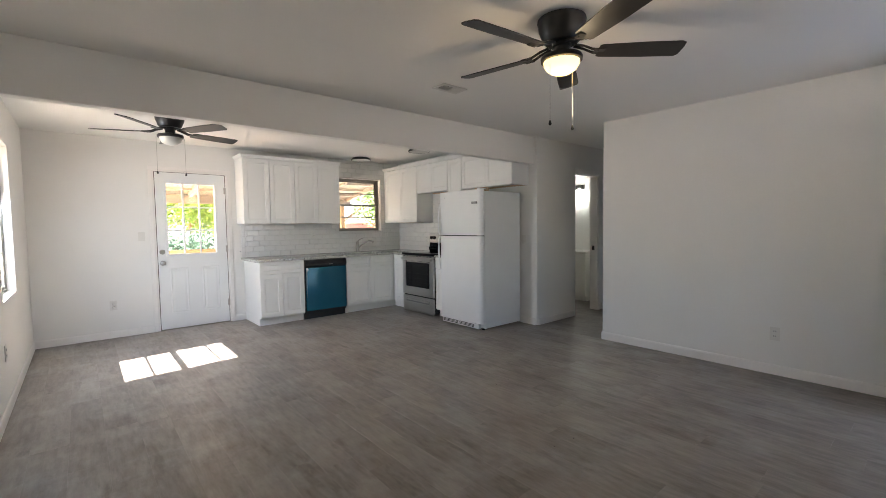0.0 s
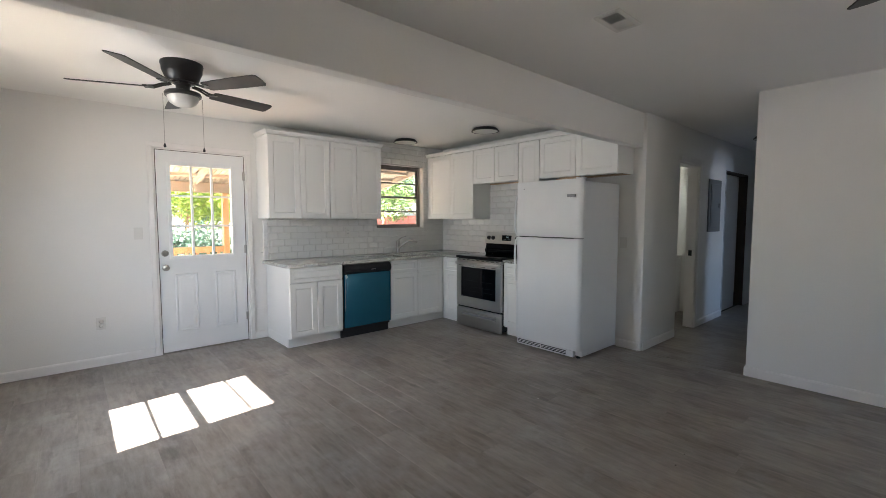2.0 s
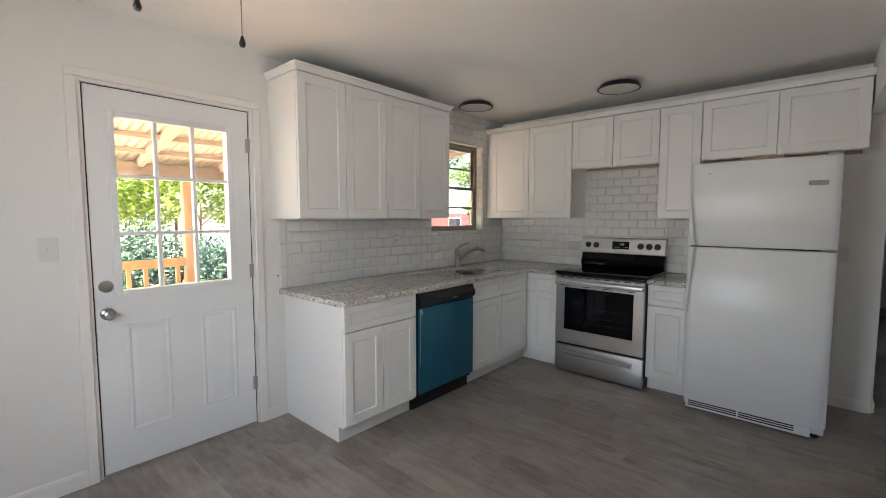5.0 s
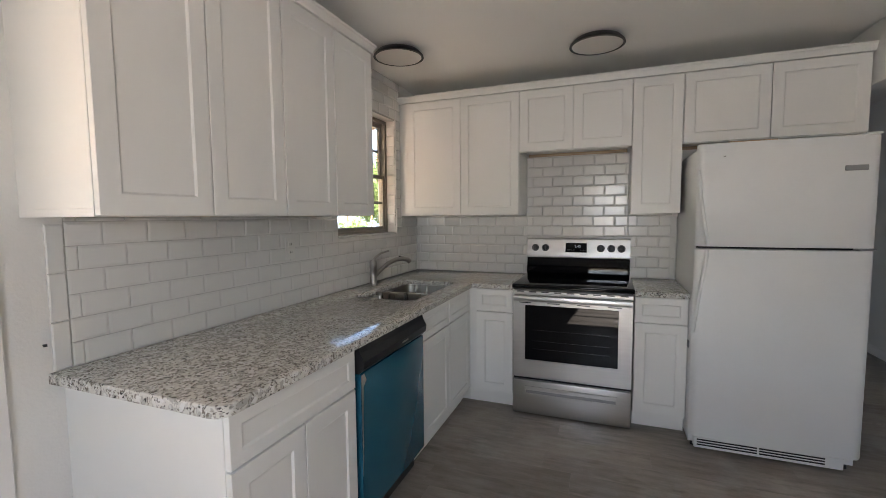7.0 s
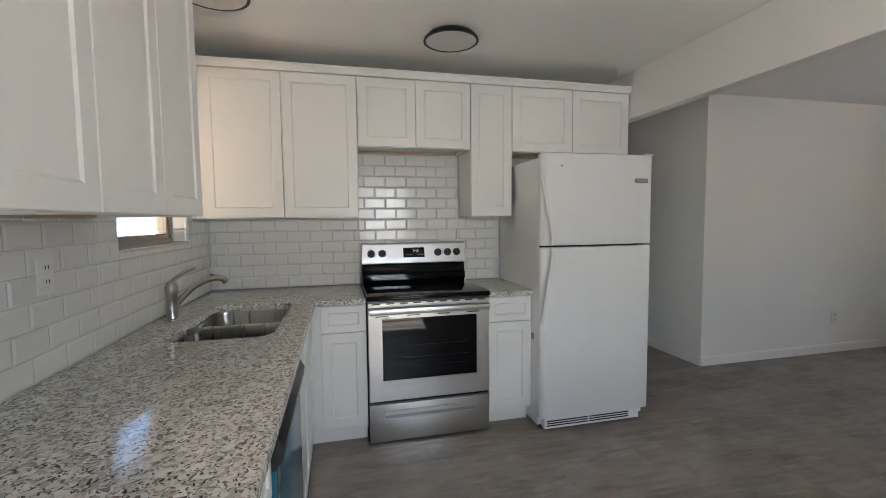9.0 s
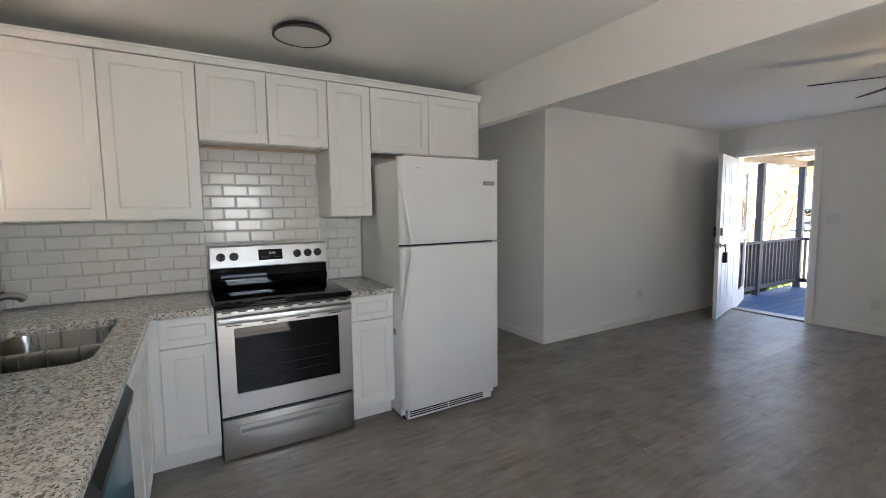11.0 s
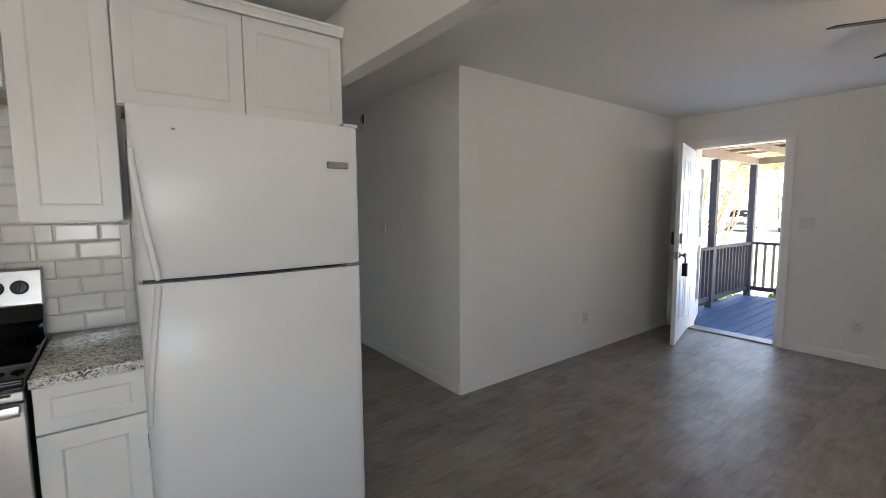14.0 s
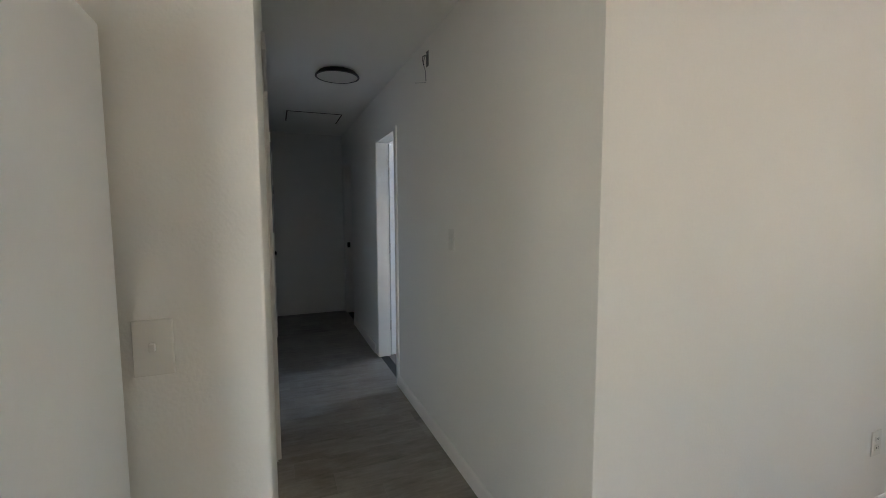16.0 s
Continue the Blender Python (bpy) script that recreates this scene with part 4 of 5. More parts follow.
part("lock_plate", Box(FDW - 0.098, FDW - 0.034, 0.045, 0.070, 1.045, 1.145, bevel=0.006, seg=2), NICKEL, fdo)
part("latch_plate", Box(FDW - 0.0005, FDW + 0.0015, 0.010, 0.036, 0.89, 0.96), NICKEL, fdo)
kbx = bmesh.new()
box(kbx, FDW - 0.100, FDW - 0.030, 0.075, 0.125, 0.715, 0.845, bevel=0.006, seg=2)
tube(kbx, [(FDW - 0.085, 0.10, 0.84), (FDW - 0.085, 0.10, 0.90), (FDW - 0.066, 0.10, 0.915), (FDW - 0.047, 0.10, 0.90), (FDW - 0.047, 0.10, 0.84)], 0.005, 8)
part("key_box", kbx, BLACKP, fdo, "black key box hung on the knob")

sd = thing("storm_door", pose(4.535, YF - 0.175, -0.02, 0, 0, -72), "white aluminium storm door with glass, swung out over the porch", "door")
sb = bmesh.new()
for a, b, c, d in ((0, 0.09, 0, 2.04), (0.73, 0.82, 0, 2.04), (0.09, 0.73, 0, 0.22), (0.09, 0.73, 1.93, 2.04), (0.09, 0.73, 0.95, 1.05)):
    box(sb, a, b, 0, 0.028, c, d, bevel=0.003)
part("door_frame", sb, DOORW, sd)
for c, d in ((0.22, 0.95), (1.05, 1.93)):
    part("pane", Box(0.09, 0.73, 0.012, 0.016, c, d), SCREEN, sd).visible_shadow = False
part("handle", tube(bmesh.new(), [(0.775, -0.002, 0.97), (0.775, -0.04, 0.975), (0.70, -0.045, 0.975)], 0.008, 8), NICKEL, sd)
part("closer", tube(bmesh.new(), [(0.02, 0.035, 0.30), (0.42, 0.05, 0.30)], 0.012, 8), NICKEL, sd)


def sash_window(name, m, w, h, label, d0=0.05, frame_mat=None, top_bar=0.5):
    """An aluminium single-hung window: frame, two sashes each with one bar; it faces -y, its frame d0 behind the wall face."""
    th = thing(name, m, label, "window", kind="structure")
    fm = frame_mat or ALU
    f = 0.03
    fr = bmesh.new()
    for a, b, c, d in ((0, f, 0, h), (w - f, w, 0, h), (f, w - f, 0, f), (f, w - f, h - f, h)):
        box(fr, a, b, d0, d0 + 0.06, c, d, bevel=0.002)
    part("window_frame", fr, fm, th)
    mid = h / 2
    for z0, z1, y in ((f, mid + 0.012, d0 + 0.008), (mid - 0.012, h - f, d0 + 0.034)):
        s = 0.028
        sb = bmesh.new()
        x0, x1 = f + 0.001, w - f - 0.001
        for a, b, c, d in ((x0, x0 + s, z0, z1), (x1 - s, x1, z0, z1), (x0 + s, x1 - s, z0, z0 + s), (x0 + s, x1 - s, z1 - s, z1)):
            box(sb, a, b, y, y + 0.022, c, d, bevel=0.002)
        zm = z0 + (z1 - z0) * (top_bar if z0 > f else 0.5)
        box(sb, x0 + s, x1 - s, y + 0.0075, y + 0.0135, zm - 0.010, zm + 0.010)
        sash = part("sash", sb, fm, th)
        for c, d in ((z0 + s, zm - 0.010), (zm + 0.010, z1 - s)):
            p = part("pane", Box(x0 + s, x1 - s, y + 0.009, y + 0.012, c, d), GLASS, sash)
            p.visible_shadow = False
    return th


sash_window("window_1", pose(3.54, YB, 1.245), 0.82, 0.90, "bronze aluminium single-hung kitchen window with tiled reveal", d0=0.075)
sash_window("window_2", pose(XL, 5.02, 0.80, 0, 0, 90), 0.85, 1.27, "aluminium single-hung window in the dining end wall", d0=0.055, top_bar=0.64)
sash_window("window_3", pose(2.70, YF, 0.83, 0, 0, 180), 0.93, 1.28, "aluminium single-hung window on the front wall", d0=0.075)
st = Box(1.74, 2.73, YF - 0.028, YF + 0.03, 0.805, 0.829, bevel=0.004, seg=2)
solo("window_sill", st, ALU, "thin worn sill of the front window", "window sill", kind="structure")
sash_window("window_4", pose(8.8, 0.12, 0.85, 0, 0, 180), 1.1, 1.2, "aluminium bedroom window", d0=0.03)

# hallway doors
casing("trim", pose(5.63, HALL_N, 0), 0.62, 2.04, "white painted casing of the bathroom doorway", sides="rt")
jamb("door_frame", pose(5.63, HALL_N, 0), 0.62, 2.04, 0.12)
solo("strike_plate", Box(6.229, 6.2318, 4.035, 4.075, 0.915, 0.985), BLACKP, "black strike plate on the bathroom door frame", "strike plate")
casing("trim", pose(7.76, HALL_S, 0, 0, 0, 180), 0.72, 2.06, "white painted casing of the bedroom doorway", sides="r", cw=0.05)
jamb("door_frame", pose(7.76, HALL_S, 0, 0, 0, 180), 0.72, 2.06, 0.12)


def plain_door(name, m, w, h, label, knob_x=None, knob_mat=None):
    th = thing(name, m, label, "door", kind="structure")
    part("door_leaf", Box(0, w, 0, 0.035, 0, h, bevel=0.0015), DOORW, th)
    if knob_x is not None:
        k = part("door_knob", knob_bm(), knob_mat or BLACKP, th, "round black knob", smooth=True)
        k.matrix_basis = pose(knob_x, 0, 0.93, 90, 0, 0)
    return th


bdr = plain_door("door_3", pose(7.738, HALL_S - 0.128, 0.008, 0, 0, -74), 0.69, 2.03, "white bedroom door standing open, lit by daylight")
for hz in (0.3, 1.05, 1.83):
    part("hinge", Box(-0.014, 0.0, -0.004, 0.0, hz - 0.045, hz + 0.045), NICKEL, bdr)
jamb("door_frame", pose(7.30, HALL_N, 0), 1.08, 2.06, 0.12, DARKWOOD)
plain_door("door_4", pose(7.32, HALL_N + 0.075, 0.008), 0.86, 2.02, "flat white closet door in a dark wooden frame")
casing("trim", pose(8.90, HALL_N, 0), 0.80, 2.05, "white casing of the last hallway door")
plain_door("door_5", pose(8.91, HALL_N + 0.03, 0.008), 0.78, 2.03, "flat white door near the end of the hallway", 0.05)
jamb("door_frame", pose(9.75, HALL_S, 0, 0, 0, 180), 0.63, 2.05, 0.12)
solo("strike_plate", Box(9.729, 9.7318, HALL_S - 0.07, HALL_S - 0.03, 0.915, 0.985), BLACKP, "black strike plate on the end door frame", "strike plate")

# closed spaces behind the closet and end doors
solo("closet_back", Box(7.2, 9.8, 4.75, 4.85, 0, CZ), WALL, "plain white closet wall", "wall", kind="structure")
# unseen wall, added to stop daylight entering the closet's open end
solo("closet_light_block", Box(9.802, 9.90, HALL_N + 0.121, 4.85, 0, CZ), WALL, "unseen wall added to keep daylight out of the closet", "wall", kind="structure")

# ---- ceiling fans and lights ----


def ceiling_fan(x, y, spin, lit, label, chain):
    """A flush-mounted five-blade fan with a bowl light and two pull chains."""
    th = thing("ceiling_fan", pose(x, y, CZ), label, "ceiling fan", "ceiling fans")
    part("motor_housing", lathe(bmesh.new(), [(0, 0), (0.130, 0), (0.132, -0.012), (0.126, -0.030), (0.124, -0.055), (0.112, -0.085), (0.100, -0.115), (0.085, -0.128), (0, -0.128)], 40), FANBLK, th, smooth=True)
    part("switch_housing", lathe(bmesh.new(), [(0.052, -0.127), (0.052, -0.145), (0.043, -0.150), (0.043, -0.182), (0.050, -0.188), (0, -0.188)], 28), FANBLK, th, smooth=True)
    lk = part("light_fitter", lathe(bmesh.new(), [(0.045, -0.183), (0.075, -0.188), (0.108, -0.197), (0.114, -0.208), (0.112, -0.224), (0.098, -0.226), (0, -0.226)], 36), FANBLK, th, smooth=True)
    bw = part("bowl", lathe(bmesh.new(), [(0.098, -0.2265), (0.096, -0.244), (0.082, -0.268), (0.055, -0.287), (0.025, -0.296), (0, -0.298)], 32), BOWLON if lit else BOWL, lk, "glowing warm glass bowl" if lit else "frosted white glass bowl", smooth=True)
    for i in range(5):
        a = radians(spin + 72 * i)
        rot = pose(0, 0, 0, 0, 0, math.degrees(a))
        br = bmesh.new()
        tube(br, [(0.07, 0.014, -0.140), (0.12, 0.018, -0.150), (0.165, 0.020, -0.168), (0.20, 0.022, -0.172)], 0.007, 8)
        tube(br, [(0.07, -0.014, -0.140), (0.12, -0.018, -0.150), (0.165, -0.020, -0.168), (0.20, -0.022, -0.172)], 0.007, 8)
        box(br, 0.175, 0.235, -0.038, 0.038, -0.175, -0.170, bevel=0.002)
        b = part("blade_arm", br, FANBLK, th)
        b.matrix_basis = rot
        bl = bmesh.new()
        pts = [(0.20, -0.045), (0.22, -0.052), (0.45, -0.064), (0.635, -0.066), (0.655, -0.055), (0.660, -0.02), (0.655, 0.045), (0.640, 0.062), (0.45, 0.062), (0.22, 0.052), (0.20, 0.045)]
        up = [bl.verts.new((px, py, -0.166)) for px, py in pts]
        dn = [bl.verts.new((px, py, -0.172)) for px, py in pts]
        bl.faces.new(up); bl.faces.new(dn[::-1])
        for k in range(len(pts)):
            bl.faces.new((up[k], dn[k], dn[(k + 1) % len(pts)], up[(k + 1) % len(pts)]))
        bo = part("blade", bl, BLADE, th)
        bo.matrix_basis = rot @ pose(0, 0, -0.17, -13, 0, 0) @ pose(0, 0, 0.17 - 0.002)
    for px, py, ln in ((-chain[0], -chain[1], 0.555), (chain[0], chain[1], 0.560)):
        ch = part("pull_chain", tube(bmesh.new(), [(px, py, -0.222), (px, py, -ln)], 0.0016, 6), NICKEL, th)
        part("pull_weight", lathe(bmesh.new(), [(0, -ln + 0.002), (0.004, -ln - 0.004), (0.009, -ln - 0.022), (0.006, -ln - 0.030), (0, -ln - 0.031)], 12, px, py), FANBLK, ch, "small dark bronze weight", smooth=True)
    return th


ceiling_fan(2.325, 1.96, 30, True, "black five-blade ceiling fan with its bowl light on", (0.092, -0.01))
ceiling_fan(0.96, 5.53, 14, False, "black five-blade ceiling fan with unlit frosted bowl", (0.122, 0.01))
fan_lamp = new("fan_bulb", bpy.data.lights.new("fan_bulb", 'POINT'))
fan_lamp.data.energy, fan_lamp.data.color, fan_lamp.data.shadow_soft_size = 0.3, (1.0, 0.78, 0.5), 0.09
fan_lamp.matrix_world = pose(2.325, 1.96, CZ - 0.42)


def disc_light(x, y, label):
    th = thing("ceiling_light", pose(x, y, CZ), label, "ceiling light", "flat round ceiling lights")
    part("rim", lathe(bmesh.new(), [(0.120, 0), (0.135, -0.004), (0.160, -0.030), (0.163, -0.040), (0.150, -0.042), (0.148, -0.034), (0, -0.034)], 44), FANBLK, th, "black metal rim", smooth=True)
    part("diffuser", lathe(bmesh.new(), [(0.1475, -0.0345), (0.1475, -0.040), (0, -0.041)], 40), DIFF, th, "unlit white diffuser", smooth=True)
    return th


disc_light(4.08, 5.59, "black-rimmed flat round ceiling light, off, in the kitchen")
disc_light(3.80, 6.80, "black-rimmed flat round ceiling light, off, over the sink")
disc_light(7.12, 3.49, "black-rimmed flat round ceiling light, off, in the hallway")


def air_vent(x0, x1, y0, y1, label):
    th = thing("air_vent", pose((x0 + x1) / 2, (y0 + y1) / 2, CZ), label, "air vent", "ceiling air vents")
    w, d = (x1 - x0) / 2, (y1 - y0) / 2
    fr = bmesh.new()
    for a, b, c, e in ((-w, w, -d, -d + 0.03), (-w, w, d - 0.03, d), (-w, -w + 0.03, -d + 0.03, d - 0.03), (w - 0.03, w, -d + 0.03, d - 0.03)):
        box(fr, a, b, c, e, -0.009, 0.0, bevel=0.003)
    part("frame", fr, PLASTIC, th)
    # black sheet in place of an opening gives the duct's shade
    part("duct_shade", Box(-w + 0.03, w - 0.03, -d + 0.03, d - 0.03, -0.0025, -0.0005), BLACKP, th, "black sheet painting the shade behind the slats")
    for i in range(8):
        yy = -d + 0.038 + i * (2 * d - 0.07) / 8
        for s, sx0, sx1, tilt in ((0, -w + 0.032, -0.003, 38), (1, 0.003, w - 0.032, -38)):
            sl = part("slat", Box(sx0, sx1, -0.009, 0.009, -0.0007, 0.0007), PLASTIC, th)
            sl.matrix_basis = pose(0, yy, -0.0075, tilt, 0, 0)
    return th


air_vent(2.48, 2.74, 3.15, 3.30, "white louvred air vent in the living room ceiling")
air_vent(2.45, 2.74, 4.90, 5.07, "white louvred air vent in the kitchen ceiling")

# ---- outlets, switches, small fixtures ----


def plate(name, m, label, kind_of, w=0.072, h=0.116):
    """A wall plate that faces -y with its back at y = 0."""
    th = thing(name, m, label, kind_of)
    part("cover", Box(-w / 2, w / 2, -0.006, 0, -h / 2, h / 2, bevel=0.002, seg=2), PLASTIC, th)
    if kind_of == "outlet":
        for z in (-0.021, 0.021):
            soc = part("socket", Box(-0.016, 0.016, -0.0085, -0.0055, z - 0.014, z + 0.014, bevel=0.003), PLASTIC, th)
            # raised black bars paint the shade of the socket's holes
            sl = bmesh.new()
            for xx in (-0.007, 0.007):
                box(sl, xx - 0.0018, xx + 0.0018, -0.0092, -0.0082, z - 0.004, z + 0.007)
            part("slots", sl, BLACKP, soc)
    else:
        n = max(1, round(w / 0.072))
        for i in range(n):
            xx = (i - (n - 1) / 2) * 0.046
            part("toggle", Box(xx - 0.005, xx + 0.005, -0.016, -0.005, -0.006, 0.010, bevel=0.001), PLASTIC, th)
    return th


caps = plate("wall_outlet", pose(0.507, YB, 0.40), "white duplex outlet with round safety caps on the back wall", "outlet")
for z in (-0.021, 0.021):
    cap = part("safety_cap", lathe(bmesh.new(), [(0, 0), (0.019, 0), (0.020, 0.004), (0.017, 0.012), (0.010, 0.020), (0, 0.021)], 18), PLASTIC, caps, "round plastic safety cap", smooth=True)
    cap.matrix_basis = pose(0, -0.0094, z, 90, 0, 0)
plate("wall_outlet", pose(XL, 4.95, 0.44, 0, 0, 90), "white duplex outlet on the side wall", "outlet")
plate("wall_outlet", pose(XR, 1.475, 0.355, 0, 0, -90), "white duplex outlet on the plain living room wall", "outlet")
plate("wall_outlet", pose(3.07, YF, 0.33, 0, 0, 180), "white duplex outlet below the front window", "outlet")
plate("light_switch", pose(3.48, YF, 1.26, 0, 0, 180), "white double light switch beside the front door", "light switch", w=0.118)
plate("light_switch", pose(5.90, HALL_S, 1.25, 0, 0, 180), "white light switch on the hallway wall", "light switch")
plate("light_switch", pose(XR, 4.205, 1.128, 0, 0, -90), "white toggle light switch on the wall beside the fridge", "light switch")
plate("wall_outlet", pose(3.085, YB - 0.0095, 1.212), "white outlet set in the tiles", "outlet")

plate("light_switch", pose(0.825, YB, 1.237), "white light switch beside the back door", "light switch")
nail_bm = tube(bmesh.new(), [(0, 0, 0), (0, -0.012, 0.002)], 0.0022, 8)
lathe(nail_bm, [(0, -0.004), (0.005, -0.004), (0.005, 0.004), (0, 0.004)], 10, 0, -0.0125)
solo("nail", nail_bm, BLACKP, "small dark nail in the wall beside the tiles", "nail", m=pose(1.983, YB, 0.992))
pb = thing("electrical_panel", pose(6.60, HALL_N, 1.21), "grey metal electrical panel on the hallway wall", "electrical panel")
part("cover", Box(0, 0.48, -0.012, 0, 0, 0.69, bevel=0.003), GREYBOX, pb)
part("panel_door", Box(0.07, 0.41, -0.020, -0.0125, 0.06, 0.63, bevel=0.003), GREYBOX, pb)
part("latch", Box(0.36, 0.39, -0.026, -0.0205, 0.32, 0.38, bevel=0.002), BLACKP, pb)
wr = thing("loose_wiring", pose(6.28, HALL_S, 2.25), "loose cable ends poking out of a wall hole", "wiring")
# the wall is uncut here; a black patch gives the hole's shade
part("hole", Box(-0.02, 0.02, 0.0, 0.002, 0.03, 0.12), BLACKP, wr, "black patch painting the shade inside a ragged hole")
part("cable", tube(bmesh.new(), [(0.0, 0.0, 0.11), (-0.006, 0.02, 0.08), (0.012, 0.024, 0.05), (-0.004, 0.015, 0.0), (-0.004, 0.012, -0.06)], 0.003, 6), FGREY, wr)
part("cable", tube(bmesh.new(), [(0.005, 0.0, 0.10), (0.012, 0.026, 0.09), (0.000, 0.03, 0.06), (0.012, 0.018, 0.03)], 0.003, 6), BLACKP, wr)
part("bracket_line", tube(bmesh.new(), [(0.02, 0.004, -0.06), (0.23, 0.004, -0.005)], 0.002, 6), FGREY, wr)

ht = thing("attic_hatch", pose(8.80, 3.53, CZ), "flush white attic hatch in the hallway ceiling", "hatch")
part("panel", Box(-0.24, 0.24, -0.27, 0.27, -0.006, 0.0), CEIL, ht)
for a, b, c, d in ((-0.255, -0.242, -0.285, 0.285), (0.242, 0.255, -0.285, 0.285), (-0.242, 0.242, -0.285, -0.272), (-0.242, 0.242, 0.272, 0.285)):
    part("gap_trim", Box(a, b, c, d, -0.003, 0.0), DARKWOOD, ht)

# ---- bathroom seen through its door ----
vt = thing("bath_vanity", pose(6.74, 4.50, 0), "white bathroom vanity cabinet with a white top", "vanity")
part("cabinet_body", Box(0, 0.449, 0, 0.9, 0.08, 0.815, bevel=0.002), CAB, vt)
part("top", Box(-0.02, 0.449, -0.015, 0.9, 0.816, 0.850, bevel=0.004), PLASTIC, vt)
part("plinth", Box(0.05, 0.449, 0, 0.9, 0.0, 0.079), CAB, vt)
vl = thing("wall_lamp", pose(7.19, 4.93, 1.98, 0, 0, -90), "black bathroom wall lamp with lit glass shades", "wall lamp")
part("back_plate", Box(-0.14, 0.14, -0.02, 0, -0.04, 0.04, bevel=0.004), FANBLK, vl)
SHADE = glow("lit_shade", (1.0, 0.97, 0.9), 0.9)
for lx in (-0.1, 0.1):
    part("arm", tube(bmesh.new(), [(lx, -0.015, 0), (lx, -0.08, 0.02), (lx, -0.11, -0.02)], 0.008, 8), FANBLK, vl)
    part("shade", lathe(bmesh.new(), [(0.018, -0.02), (0.035, -0.05), (0.045, -0.12), (0.0, -0.122)], 20, lx, -0.11), SHADE, vl, "glowing white glass shade", smooth=True)
bath_bulb = new("bath_bulb", bpy.data.lights.new("bath_bulb", 'POINT'))
bath_bulb.data.energy, bath_bulb.data.color, bath_bulb.data.shadow_soft_size = 0.4, (0.93, 1.0, 0.93), 0.04
bath_bulb.matrix_world = pose(7.07, 4.90, 1.84)

# crumbs left on the floor
for k, (dx, dy) in enumerate(((2.33, 2.01), (2.81, 2.92), (2.71, 2.48), (2.97, 2.93), (3.17, 0.11), (2.50, 1.99), (2.97, 3.97), (3.46, 3.99), (4.05, 0.42))):
    bm = bmesh.new()
    bmesh.ops.create_icosphere(bm, subdivisions=1, radius=0.006)
    for vv in bm.verts:
        vv.co *= 0.6 + 0.5 * noise.noise(vv.co * 300 + Vector((k, 0, 0)))
    zlow = min(vv.co.z for vv in bm.verts)
    bmesh.ops.translate(bm, verts=bm.verts, vec=(0, 0, -zlow))
    solo("floor_crumb", bm, DARKWOOD if k != 6 else PLASTIC, "small dark crumb of debris lying on the plank floor" if k != 6 else "small white crumb of debris lying on the plank floor", "debris", m=pose(dx, dy, 0), group="floor debris")

# ---- outside: ground, porches, trees, street ----
ground = bmesh.new()
NG = 40
gv = {}
for i in range(NG + 1):
    for j in range(NG + 1):
        u, w = 2 * i / NG - 1, 2 * j / NG - 1
        x, y = 5 + 400 * u * abs(u), 3 + 400 * w * abs(w)
        gv[i, j] = ground.verts.new((x, y, -0.45))
for i in range(NG):
    for j in range(NG):
        ground.faces.new((gv[i, j], gv[i + 1, j], gv[i + 1, j + 1], gv[i, j + 1]))
solo("ground", ground, DRYSOIL, "dry sunlit bare yard", "ground", kind="structure")
solo("road", Box(-150, 150, -31, -22, -0.46, -0.435), ROADM, "sun-bleached grey street", "road", kind="structure")


def porch(name, x0, x1, y0, y1, z, board_m, label):
    th = thing(name, pose(x0, y0, z), label, "deck", kind="structure")
    part("deck_frame", Box(0, x1 - x0, 0, y1 - y0, -0.25, -0.032), FENCEM, th)
    return th


# front porch; its unseen west end is added to shade the front window
FP = porch("front_porch", -1.064, 5.05, -3.30, -0.36, -0.05, DECK, "blue-grey painted plank porch floor, deepened with the blue of sky light")
bw = 0.1345
for i in range(43):
    part("plank", Box(i * 0.1415, i * 0.1415 + bw, 0, 2.94, -0.030, 0, bevel=0.003), DECK, FP)


def post(x, y, z0, z1, material, label, s=0.09):
    return solo("porch_post", Box(-s / 2, s / 2, -s / 2, s / 2, 0, z1 - z0, bevel=0.004), material, label, "post", m=pose(x, y, z0), group="porch posts")


# the post at x = -0.95 belongs to the added west end
for px, py in ((4.90, -1.78), (4.87, -3.20), (1.3, -3.20), (-0.95, -3.20)):
    post(px, py, -0.05, 2.10, RAILDK, "dark grey painted wooden porch post")


def railing(x0, y0, x1, y1, z, material, label, step=0.115, h=0.90, top=0.04, bars=None):
    d = Vector((x1 - x0, y1 - y0, 0))
    th = thing("porch_railing", pose(x0, y0, z, 0, 0, math.degrees(math.atan2(d.y, d.x))), label, "railing")
    ln = d.length
    part("top_rail", Box(0, ln, -0.045, 0.045, h - top, h, bevel=0.004), material, th)
    part("bottom_rail", Box(0, ln, -0.02, 0.02, 0.10, 0.17, bevel=0.003), material, th)
    n = int(ln / step)
    for i in range(n):
        xx = (i + 0.5) * ln / n
        part("baluster", Box(xx - 0.019, xx + 0.019, -0.019, 0.019, 0.1705, h - top - 0.0005), bars or material, th)
    return th


railing(4.90, -0.355, 4.90, -1.7345, -0.05, RAILDK, "dark painted wooden porch railing with square balusters")
railing(4.895, -1.8255, 4.875, -3.1545, -0.05, RAILDK, "dark painted wooden porch railing with square balusters")
# tan bars put the sunlight on these balusters into their colour
railing(4.8245, -3.20, 1.3455, -3.20, -0.05, RAILDK, "dark porch railing with tan balusters coloured as if sunlit", bars=FENCEM)
# unseen railing along the added west end
railing(1.2545, -3.20, -0.9045, -3.20, -0.05, RAILDK, "dark porch railing with tan balusters coloured as if sunlit", bars=FENCEM)
